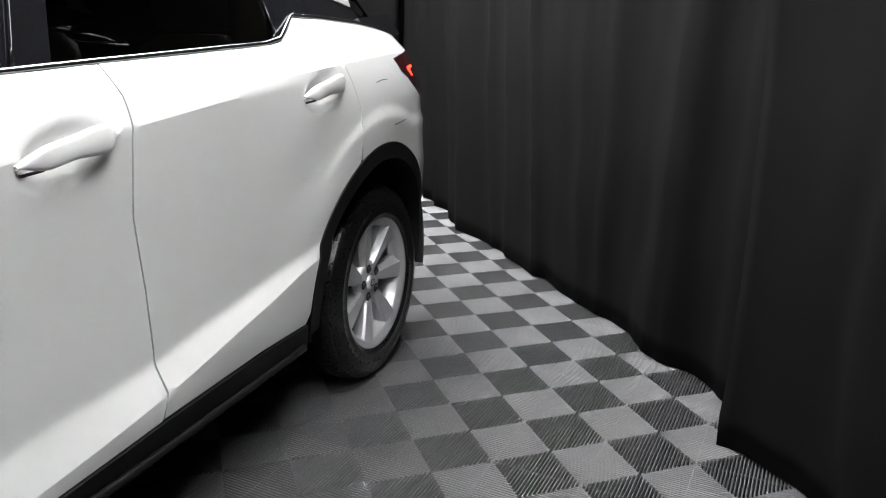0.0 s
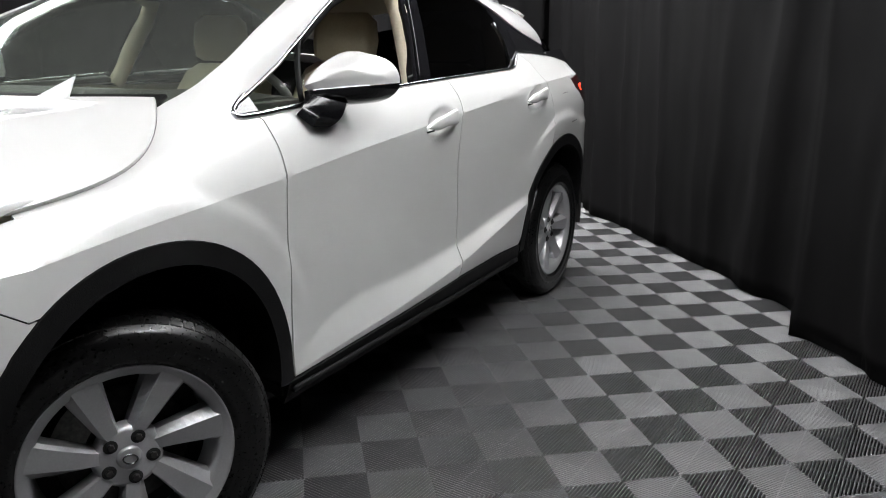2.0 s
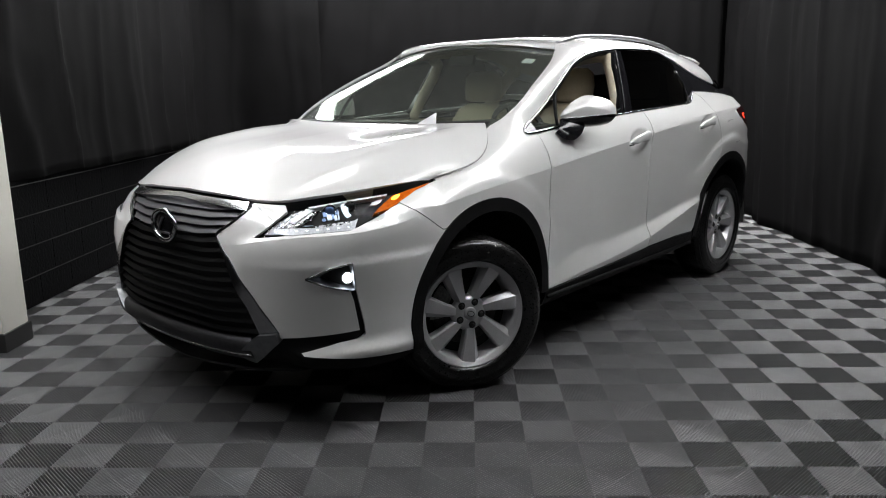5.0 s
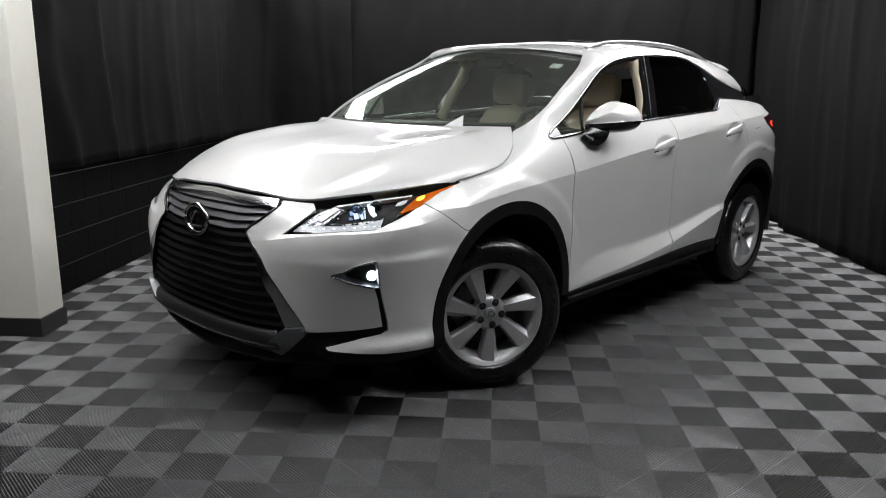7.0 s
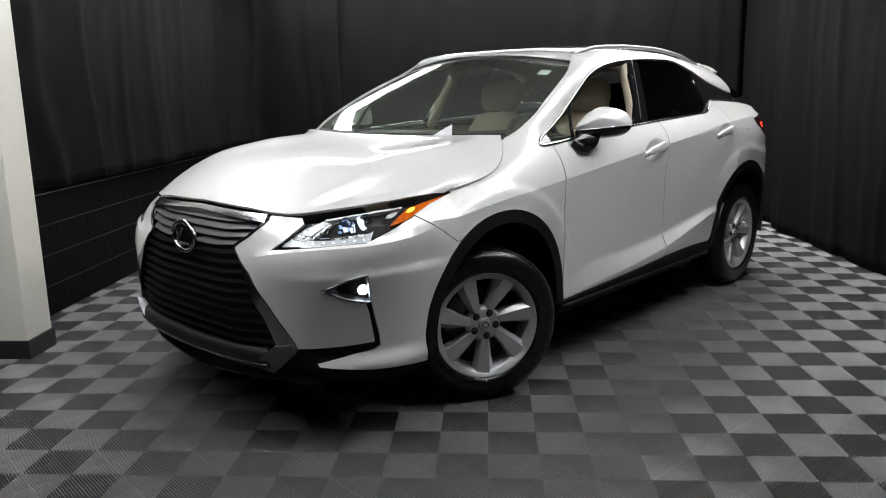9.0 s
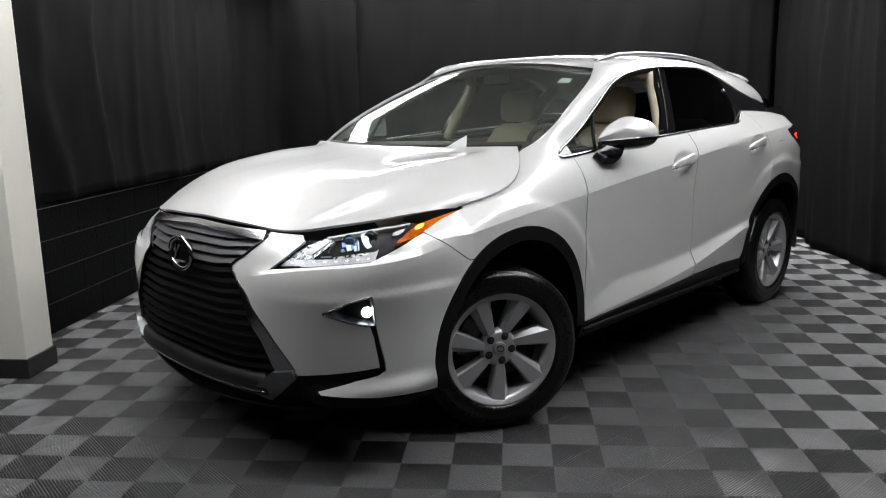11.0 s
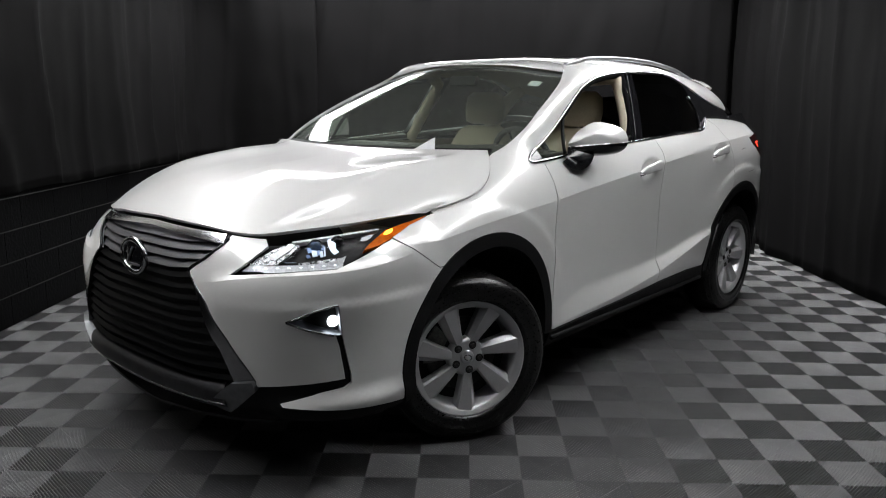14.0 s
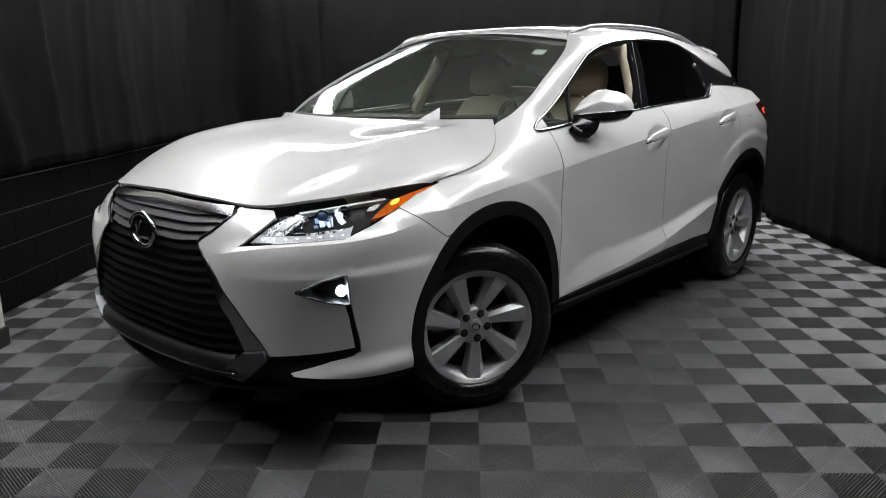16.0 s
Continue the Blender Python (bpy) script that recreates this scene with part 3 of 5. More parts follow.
# ceiling lights: long soft panels, some of them added only to brighten
def light_panel(e0, n0, e1, n1, z):
    ob = new("ceiling_light")
    tagged(ob, "long white lit soft panel under the ceiling, some added to brighten", "ceiling light", "ceiling lights")
    bm = bmesh.new()
    box(bm, (e0, n0, z + 0.004), (e1, n1, z + 0.05), ROOM_M, 0.004)
    part("frame", bm, CEILING, ob, "black light housing", False)
    bm = bmesh.new()
    box(bm, (e0 + 0.01, n0 + 0.01, z), (e1 - 0.01, n1 - 0.01, z + 0.012), ROOM_M, 0.003)
    part("diffuser", bm, PANEL, ob, "glowing white diffuser", False)


LIGHTS = [(-4.90, n, -3.72, n + 1.236) for n in (-1.78, -0.54, 0.70, 1.94)]
# first two match the hood's bright patch; third added unseen to brighten floor
LIGHTS += [(e, -1.95, e + 1.2, -1.4) for e in (-0.9, 0.36, 1.62)]
# first matches the windscreen's streak; second added unseen to brighten the left curtain
LIGHTS += [(-3.66, -1.80, -2.46, -1.45), (-2.36, -1.98, -1.16, -1.45)]
# added unseen row to brighten the doors, the rear quarter and the floor
LIGHTS += [(e, 2.05, e + 1.2, 2.05 + w) for e, w in ((-3.4, 0.8), (-2.16, 0.8), (-0.92, 0.72), (0.32, 0.35))]
# added unseen row above the nose to brighten hood and bumper
LIGHTS += [(1.10, n, 1.45, n + 1.2) for n in (-1.3, -0.06, 1.18)]
for q in LIGHTS:
    light_panel(*q, 2.695)

MIRROR_AT = (-0.785, 0.927, 1.200)
# ---- the car: front axle at x = 0, heading +x, its left side at +y ----
car = new("car")
tagged(car, "pearl white crossover car with black wheel arch cladding, front wheels turned", "car")


def arc(cx, cz, r, a0, a1, n=28):
    return [(cx + r * math.cos(radians(a)), cz + r * math.sin(radians(a))) for a in run(a0, a1, n)]


ARCH_F, ARCH_R, ARCH_OUT, ARCH_IN = (-0.035, 0.400), (-2.765, 0.415), 0.487, 0.428
arch_front = arc(*ARCH_F, ARCH_OUT, 183, 54)      # from the door's foot over the top to the bumper's seam
arch_bumper = arc(*ARCH_F, ARCH_OUT, 53, -11, 14)

HANDLES = ((-1.400, 1.072), (-2.365, 1.118))


def skin(s, z):
    """The body side with the hollows behind the door handles."""
    p = side(s, z)
    for hx, hz in HANDLES:
        r = math.hypot((s - hx - 0.008) / 0.112, (z - hz - 0.18 * (hx - s) + 0.008) / 0.052)
        if r < 1:
            p.y -= 0.030 * (1 - r * r) ** 0.75
    return p


SHOULDER, LEDGE, RIDGE = LEVEL_F[4][0], LEVEL_F[2][0], LEVEL_F[1][0]
# fender
fender = [(0.222, 0.985), (0.05, 1.010), (-0.12, 1.045), (-0.28, 1.090), (-0.40, 1.138), (-0.455, 1.158), (-0.490, 1.135), (-0.500, 1.066), (-0.497, 0.95), (-0.503, 0.80), (-0.515, 0.66), (-0.522, 0.50)]
fender += arch_front + [(0.275, 0.792), (0.321, 0.823), (0.408, 0.882), (0.485, 0.925), (0.38, 0.958)]
pair("front_fender", panel_data(fender, side, 0.018, creases=(lambda s: SHOULDER(min(s, FRONT)),)), PAINT, car)
# front door and rear door
door_f = [(-0.506, 1.05), (-0.496, 1.135), (-0.466, 1.152), (-0.70, 1.163), (-1.0, 1.182), (-1.3, 1.199), (-1.562, 1.212), (-1.572, 1.15), (-1.560, 1.07), (-1.557, 0.90), (-1.588, 0.72), (-1.606, 0.56), (-1.604, 0.47), (-1.590, 0.405), (-1.2, 0.385), (-0.8, 0.372), (-0.532, 0.362), (-0.528, 0.50), (-0.520, 0.66), (-0.508, 0.80), (-0.502, 0.95)]
da, db = pair("front_door", panel_data(door_f, skin, 0.016, creases=(SHOULDER, RIDGE)), PAINT, car)
door_r = [(-1.565, 1.07), (-1.577, 1.15), (-1.567, 1.213), (-1.85, 1.224), (-2.17, 1.238), (-2.25, 1.248), (-2.335, 1.285), (-2.385, 1.312), (-2.46, 1.27), (-2.53, 1.15), (-2.58, 1.03), (-2.575, 0.93)]
door_r += arc(*ARCH_R, ARCH_OUT, 66, 2, 18)
door_r += [(-2.253, 0.40), (-2.0, 0.412), (-1.596, 0.408), (-1.610, 0.47), (-1.611, 0.56), (-1.593, 0.72), (-1.562, 0.90)]
ra, rb = pair("rear_door", panel_data(door_r, skin, 0.016, creases=(lambda x: SHOULDER(x) if x > -1.95 else 9, RIDGE, lambda x: FLANK(x) if x < -2.15 else 9)), PAINT, car)
# rear quarter with its bumper below
quarter = [(-2.388, 1.314), (-2.55, 1.312), (-2.84, 1.297), (-3.27, 1.252), (-3.40, 1.232), (-3.46, 1.212), (-3.22, 1.209), (-3.06, 1.200), (-2.930, 1.183), (-2.961, 1.137), (-3.062, 1.081), (-3.30, 0.985), (-3.9, 0.95), (-3.98, 0.62), (-3.6, 0.50), (-3.25, 0.46), (-3.22, 0.50)]
quarter += arc(*ARCH_R, ARCH_OUT, 171, 68, 24) + [(-2.577, 0.93), (-2.5822, 1.03), (-2.5322, 1.15), (-2.4625, 1.271)]
pair("rear_quarter_panel", panel_data(quarter, side, 0.022, creases=(lambda x: FLANK(max(x, REAR)),)), PAINT, car)
# front bumper with the notch for fog lamp and side channel
bumper = [(0.276, 0.7885), (0.322, 0.8195), (0.409, 0.8785), (0.487, 0.920), (0.530, 0.908), (0.566, 0.893), (0.676, 0.849), (0.70, 0.841), (0.81, 0.836), (0.91, 0.827), (1.004, 0.815), (0.950, 0.87), (0.908, 0.912), (0.920, 0.931), (1.04, 0.936), (1.052, 0.912), (1.152, 0.808), (1.091, 0.739), (1.052, 0.674), (0.999, 0.594), (0.965, 0.535), (0.946, 0.503), (0.912, 0.428), (0.801, 0.437), (0.685, 0.444), (0.664, 0.445), (0.671, 0.499), (0.681, 0.566), (0.693, 0.607), (0.770, 0.634), (0.835, 0.668), (0.757, 0.707), (0.704, 0.721), (0.691, 0.722), (0.683, 0.680), (0.674, 0.610), (0.658, 0.529), (0.645, 0.461), (0.643, 0.425), (0.668, 0.410), (0.738, 0.403), (0.804, 0.387), (0.853, 0.374), (0.847, 0.362), (0.778, 0.352), (0.680, 0.336), (0.563, 0.325), (0.445, 0.306)]
bumper += arch_bumper[::-1][1:]
pair("front_bumper", panel_data(bumper, side, 0.018, creases=(FOLD_Z,)), PAINT, car)
channel = [(0.693, 0.612), (0.685, 0.54), (0.668, 0.44), (0.93, 0.44), (1.03, 0.36), (1.0, 0.30), (0.66, 0.27), (0.40, 0.27), (0.40, 0.33), (0.62, 0.36), (0.635, 0.50), (0.660, 0.612)]
pair("lower_trim", panel_data(channel, side, 0.025, 0.02, -0.014), CLADDING, car, "black lower bumper insert")
# hood, as one sheet
hv, hf = thick_grid(lambda u, v: hood_surface(u, 0.004 + v * 0.996), [math.sin(q * math.pi / 2) * 0.25 + 0.7495 * q for q in run(-1, 1, 141)], run(0, 1, 48), 0.012, flip=True)
mesh_object("hood", hv, hf, PAINT, car, "white hood with two raised creases").data.set_sharp_from_angle(angle=radians(45))
# fender top between the hood's edge and the fender's shoulder
TOP_EDGE = spline((-0.455, -0.40, -0.28, -0.12, 0.05, 0.222), (1.158, 1.138, 1.090, 1.045, 1.010, 0.985))


def fender_top(v, k):
    a = hood_surface(1.0, v)
    x = a.x - 0.205 * ease(0.35, 1.05, v)
    b = side(x, TOP_EDGE(x))
    p = a.lerp(b, k)
    return p + Vector((0, 0.3, 0.95)) * (0.012 * ease(0.4, 1, v) * 4 * k * (1 - k))


# dark under-shell behind the gaps, so that seams read as shadow lines
shell = [(1.02, 0.93), (0.95, 0.925), (0.5, 0.968), (0.2, 0.975), (-0.3, 1.09), (-0.5, 1.13), (-1.2, 1.17), (-2.0, 1.21), (-2.5, 1.29), (-3.2, 1.24), (-3.85, 1.18), (-3.9, 0.5), (-3.3, 0.48)]
shell += arc(*ARCH_R, 0.485, 171, 5, 24) + [(-2.2, 0.36), (-0.6, 0.34)] + arc(*ARCH_F, 0.485, 180, -8, 24) + [(0.5, 0.32), (0.94, 0.36), (0.95, 0.5), (1.0, 0.66), (1.10, 0.80)]
pair("inner_shell", panel_data(shell, side, 0.06, 0.01, -0.03), SEAM_AND_SHADE, car)
# arch cladding and sills
for c, a0, a1 in ((ARCH_F, -14, 186), (ARCH_R, -8, 184)):
    ring = arc(*c, ARCH_OUT - 0.002, a0, a1, 36) + arc(*c, ARCH_IN, a1, a0, 34)
    pair("arch_cladding", panel_data(ring, side, 0.025, 0.10, 0.004), CLADDING, car, "black plastic wheel arch cladding")
sill = [(-0.50, 0.355), (-0.8, 0.367), (-1.2, 0.380), (-1.6, 0.402), (-2.0, 0.406), (-2.26, 0.395), (-2.27, 0.315), (-2.0, 0.305), (-1.2, 0.292), (-0.50, 0.282)]
pair("side_sill", panel_data(sill, side, 0.03, 0.05, 0.006), CLADDING, car, "black plastic sill below the doors")
sill_line = [side(x, 0.325) + Vector((0, 0.012, 0)) for x in run(-0.52, -2.24, 30)]
pair("sill_strip", tube(sill_line, 0.012, 8), CLADDING, car)

# waist line trim: chrome under the side windows, kinking up at the rear
waist = [(-0.43, 1.150), (-0.55, 1.158), (-0.70, 1.170), (-1.0, 1.189), (-1.3, 1.206), (-1.572, 1.219), (-1.85, 1.231), (-2.17, 1.245), (-2.255, 1.257), (-2.335, 1.294), (-2.395, 1.322), (-2.55, 1.319), (-2.84, 1.304), (-3.2, 1.266)]


def along(points, fn, out=0.0, step=0.04):
    us = [p[0] for p in points]
    q = []
    for (u0, v0), (u1, v1) in zip(points, points[1:]):
        n = max(1, int(math.hypot(u1 - u0, v1 - v0) / step))
        q += [(u0 + (u1 - u0) * i / n, v0 + (v1 - v0) * i / n) for i in range(n)]
    q.append(points[-1])
    return [Vector(fn(u, v)) + Vector((0, out, 0)) for u, v in q]


pair("waist_trim", tube(along(waist, side, 0.001), 0.005, 8, 1.2), TRIM, car, "chrome strip along the waist line")
corner = [(-0.486, 1.208), (-0.438, 1.184), (-0.412, 1.168), (-0.403, 1.157), (-0.408, 1.149), (-0.425, 1.147), (-0.50, 1.151), (-0.58, 1.158), (-0.66, 1.165)]
patch = [(-0.408, 1.156), (-0.438, 1.180), (-0.486, 1.203), (-0.492, 1.152), (-0.425, 1.149)]
pair("corner_patch", panel_data(patch, side, 0.03, 0.01, 0.003), GLOSS_BLACK, car, "gloss black corner of the side window")
pair("corner_trim", tube(along(corner, side, 0.004, 0.02), 0.0072, 8, 1.2), TRIM, car, "chrome corner of the side window")
DLO = [(-0.402, 1.158), (-0.438, 1.184), (-0.486, 1.206), (-0.55, 1.236), (-0.643, 1.281), (-0.781, 1.356), (-0.90, 1.422), (-1.013, 1.481), (-1.10, 1.512), (-1.187, 1.536), (-1.34, 1.560), (-1.505, 1.573), (-1.7, 1.580), (-1.976, 1.577)]
pair("window_trim", tube(along(DLO, glasshouse, 0.002), 0.0062, 8), TRIM, car, "chrome strip over the side windows")

# cabin sides: quarter glass, open front window, B pillar, tinted rear door glass, dark rear panel
quarter_glass = [(-0.418, 1.160), (-0.486, 1.200), (-0.55, 1.230), (-0.643, 1.274), (-0.775, 1.345), (-0.758, 1.250), (-0.700, 1.172), (-0.55, 1.160)]
pair("quarter_glass", panel_data(quarter_glass, glasshouse, 0.04, 0.004, -0.012), CLEAR, car, "small fixed front quarter glass")
divider = [glasshouse(-0.783 + 0.09 * k * (1.6 - 0.6 * k), 1.358 - 0.186 * k) + Vector((0, -0.002, 0)) for k in run(0, 1, 9)]
pair("window_divider", tube(divider, 0.009, 8), SATIN_BLACK, car)
pillar_b = [(-1.335, 1.205), (-1.40, 1.35), (-1.475, 1.565), (-1.60, 1.577), (-1.55, 1.42), (-1.50, 1.30), (-1.465, 1.214)]
pair("b_pillar", panel_data(pillar_b, glasshouse, 0.04, 0.03, -0.003), GLOSS_BLACK, car, "gloss black pillar between the doors")
strip_b = along([(-1.375, 1.212), (-1.45, 1.38), (-1.53, 1.572)], glasshouse, 0.002)
pair("pillar_strip", tube(strip_b, 0.004, 6), GLOSS_BLACK, car)
rear_glass = [(-1.468, 1.216), (-1.502, 1.30), (-1.552, 1.42), (-1.602, 1.574), (-1.976, 1.572), (-2.09, 1.556), (-2.20, 1.518), (-2.262, 1.44), (-2.275, 1.33), (-2.245, 1.250), (-2.17, 1.246), (-1.85, 1.232)]
pair("rear_door_glass", panel_data(rear_glass, glasshouse, 0.05, 0.004, -0.004), TINTED, car, "dark tinted rear door glass")
rear_panel = [(-2.268, 1.44), (-2.205, 1.521), (-2.22, 1.520), (-2.32, 1.482), (-2.43, 1.447), (-2.60, 1.410), (-2.75, 1.383), (-3.0, 1.355), (-3.18, 1.32), (-3.2, 1.262), (-2.84, 1.300), (-2.55, 1.315), (-2.39, 1.318), (-2.33, 1.292), (-2.252, 1.254), (-2.281, 1.33)]
pair("rear_side_glass", panel_data(rear_panel, glasshouse, 0.04, 0.006, -0.006), GLOSS_BLACK, car, "gloss black panel of the floating roof")
rear_bar = along([(-2.215, 1.452), (-2.262, 1.38), (-2.262, 1.262)], glasshouse, 0.001)
pair("rear_window_bar", tube(rear_bar, 0.004, 6), DARK_CHROME, car)
# front window frame in black
frame_top = along(DLO[5:12], glasshouse, -0.010)
pair("window_frame", tube([p + Vector((0, 0, -0.012)) for p in frame_top], 0.017, 8), SATIN_BLACK, car)

# roof with the A pillars


def roof_point(i, w):
    """Front edge swept back from the screen's head to the door's upper corner."""
    k = abs(w)
    front = -0.945 - 0.10 * min(k / 0.85, 1) ** 2 - 0.142 * max(0, (k - 0.85) / 0.15)
    back = -2.90 if k < 0.865 else -2.68 - 0.295 * (k - 0.865) / 0.135      # the pillar's foot reaches back under the spoiler
    x = front + (back - front) * i
    p = roof_surface(x, w)
    return p


rv, rf = thick_grid(roof_point, run(0, 1, 70), [math.sin(q * math.pi / 2) for q in run(-1, 1, 49)], 0.014, flip=True)
mesh_object("roof", rv, rf, PAINT, car, "white roof panel")


def pillar_a(v, k):
    a = screen(SCREEN_SIDE(v), v) + Vector((0.004, 0.004, 0.006))
    x = -0.447 - 0.74 * max(v, 0) ** 1.15
    i = 0
    while i < len(DLO) - 2 and DLO[i + 1][0] > x:
        i += 1
    (x0, z0), (x1, z1) = DLO[i], DLO[i + 1]
    b = glasshouse(x, z0 + (z1 - z0) * (x - x0) / (x1 - x0) + 0.006)
    p = a.lerp(b, k)
    p = p + Vector((0.35, 0.6, 0.5)) * (0.016 * 4 * k * (1 - k))
    return p.lerp(roof_point(0, 0.84 + 0.16 * k) - Vector((0, 0, 0.001)), ease(0.80, 1.0, v))


KS = [0.003] + run(0.08, 1, 12)
sheet = [[fender_top(v, k) for k in KS] for v in run(0, 0.97, 44)]
joint = len(sheet)
sheet += [[pillar_a(v, k) for k in KS] for v in run(0.015, 1, 36)]
for _ in range(14):                # ease the bend where the wing turns up into the pillar
    old = [row[:] for row in sheet]
    for i in range(joint - 7, joint + 7):
        for j in range(1, len(KS) - 1):
            sheet[i][j] = (old[i - 1][j] + old[i][j] * 2 + old[i + 1][j]) / 4
av, af = thick_grid(lambda i, j: sheet[i][j], range(len(sheet)), range(len(KS)), 0.012, flip=True)
pair("a_pillar", (av, af), PAINT, car, "white windscreen pillar running down into the wing")
# header between the screen and the roof


def header_point(u, k):
    a = screen(u, 0.992) + Vector((0.006, 0, 0.006))
    b = roof_point(0.004, u * 0.835)
    return a.lerp(b, k) + Vector((0.6, 0, 0.8)) * (0.006 * 4 * k * (1 - k))


hd = thick_grid(header_point, run(-1.008, 1.008, 41), run(0, 1, 5), 0.008, flip=False)
mesh_object("roof_header", *hd, PAINT, car, "white roof edge over the windscreen")
# sunroof glass and rails
sv, sf = thick_grid(lambda i, w: roof_surface(-1.22 - 0.75 * i, w) + Vector((0, 0, 0.006)), run(0, 1, 12), run(-0.62, 0.62, 16), 0.02, flip=True)
mesh_object("sunroof", sv, sf, GLOSS_BLACK, car, "dark glass sunroof")
rail = [roof_surface(x, 0.84) + Vector((0, 0, 0.024 * min(1, 7 * k, 7 * (1 - k)) - 0.004)) for x, k in zip(run(-1.06, -2.52, 40), run(0, 1, 40))]
pair("roof_rail", tube(rail, 0.011, 8, 1.1), SATIN, car, "brushed silver roof rail")
# spoiler
spo = thick_grid(lambda i, w: roof_surface(-2.80 - 0.09 * i, w * 0.885) + Vector((-0.075 * i * (1 - w ** 4 * 0.8), 0, 0.004 * i + 0.003)), run(0, 1, 8), run(-0.98, 0.98, 31), 0.045, flip=True)
mesh_object("spoiler", *spo, PAINT, car, "white roof spoiler")
# windscreen and cowl
wv, wf = thick_grid(lambda u, v: screen(u * SCREEN_SIDE(v), v), run(-1.004, 1.004, 35), run(-0.02, 1, 24), 0.005, flip=False)
ws = mesh_object("windscreen", wv, wf, SCREEN_GLASS, car, "clear windscreen with greenish tint")
ws.visible_shadow = False
band = thick_grid(lambda u, v: screen(u, v) - Vector((0.004, 0, 0.008)), run(-0.97, 0.97, 25), run(0.955, 1.0, 3), 0.004)
mesh_object("screen_band", *band, GLOSS_BLACK, ws, "black printed edge of the screen")
for k in (-1, 1):
    band = thick_grid(lambda u, v: screen(k * (SCREEN_SIDE(v) + u), v) - Vector((0.004, 0, 0.008)), (-0.022, 0.0, 0.02), run(0, 1, 17), 0.004, flip=k < 0)
    mesh_object("screen_band", *band, GLOSS_BLACK, ws)
cowl = thick_grid(lambda u, v: (screen(u, 0.05 * v) + Vector((0.06 * (1 - v), 0, 0.008 - 0.035 * (1 - v)))), run(-0.94, 0.94, 25), run(0, 1, 4), 0.012)
mesh_object("cowl", *cowl, CLADDING, car, "black plastic cowl below the screen")
sticker = thick_grid(lambda u, v: screen(u, v) + Vector((-0.006, 0, -0.010)), (0.80, 0.845, 0.89), (0.775, 0.81, 0.845), 0.002)
mesh_object("sticker", *sticker, PAPER, ws, "small pale blue and white screen sticker")
for k in (-0.62, 0.1):
    wiper = [screen(k - 0.45 + 0.62 * q, 0.004 + 0.012 * q) + Vector((0.012, 0, 0.012)) for q in run(0, 1, 14)]
    mesh_object("wiper", *tube(wiper, 0.008, 6), CLADDING, car, "black wiper arm and blade")

# tailgate and rear glass, with gloss black fins at its sides
for k in (1, -1):
    fin = thick_grid(lambda a, b: Vector((-3.02 - 0.42 * a + 0.05 * b * a, k * (0.705 - 0.05 * a - 0.03 * b), 1.25 + (0.06 + 0.02 * a) * b)), run(0, 1, 8), run(0, 1, 5), 0.03, flip=k > 0)
    mesh_object("rear_fin", *fin, GLOSS_BLACK, car, "gloss black fin beside the rear window")
    tip = [(-3.27 + 0.03 * b, k * (0.682 - 0.03 * b), 1.252 + 0.065 * b) for b in run(0, 1, 6)]
    mesh_object("fin_edge", *tube(tip, 0.012, 6), SATIN, car, "grey strip on the fin")
tg = thick_grid(lambda i, w: Vector((-3.05 - 0.42 * i, (0.68 + 0.02 * i) * w, 1.47 - 0.27 * i - 0.08 * w * w)) , run(0, 1, 12), run(-1, 1, 17), 0.01, flip=True)
mesh_object("rear_window", *tg, TINTED, car, "dark tinted rear window")
tb = thick_grid(lambda i, w: Vector((-3.52 - 0.10 * math.sin(i * 3) + 0.16 * abs(w) ** 3, 0.74 * w, 1.20 - 0.62 * i)), run(0, 1, 12), run(-1, 1, 17), 0.01, flip=True)
mesh_object("tailgate", *tb, PAINT, car)
tail = [(-2.935, 1.180), (-3.06, 1.196), (-3.22, 1.205), (-3.95, 1.19), (-3.95, 1.02), (-3.30, 1.00), (-3.065, 1.085), (-2.965, 1.137)]
for lamp in pair("tail_light", panel_data(tail, side, 0.03, 0.03, 0.003), RED_LENS, car, "dark red tail light with a lit hook-shaped bar"):
    k = 1 if lamp.data.vertices[0].co.y > 0 else -1
    v, f = panel_data([(-3.035, 1.150), (-3.10, 1.156), (-3.11, 1.148), (-3.055, 1.140), (-3.075, 1.118), (-3.062, 1.116), (-3.030, 1.138)], side, 0.02, 0.01, 0.005)
    mesh_object("light_bar", [(p[0], k * p[1], p[2]) for p in v], f if k > 0 else [q[::-1] for q in f], RED_LIT, lamp, "lit red bar")
for q in ([(-2.720, 1.110), (-2.76, 1.1155), (-2.79, 1.117), (-2.816, 1.116)], [(-2.83, 0.958), (-2.87, 0.961), (-2.90, 0.963), (-2.925, 0.966)]):
    pair("panel_line", tube(along(q, side, 0.0, 0.02), 0.0013, 6), SEAM_AND_SHADE, car)

# headlights
head = [(0.228, 0.984), (0.49, 0.976), (0.80, 0.947), (0.905, 0.931), (0.906, 0.912), (0.948, 0.870), (1.0, 0.819), (0.91, 0.831), (0.81, 0.840), (0.702, 0.845), (0.676, 0.853), (0.57, 0.899), (0.38, 0.956)]
housings = pair("headlight", panel_data(head, side, 0.025, 0.01, -0.045), GLOSS_BLACK, car, "long slim headlight with lit white strip and amber tip")
AMBER_OUT = [(0.604, 0.897), (0.585, 0.912), (0.55, 0.931), (0.503, 0.953), (0.40, 0.968), (0.25, 0.985), (0.36, 0.959), (0.468, 0.930), (0.546, 0.907)]
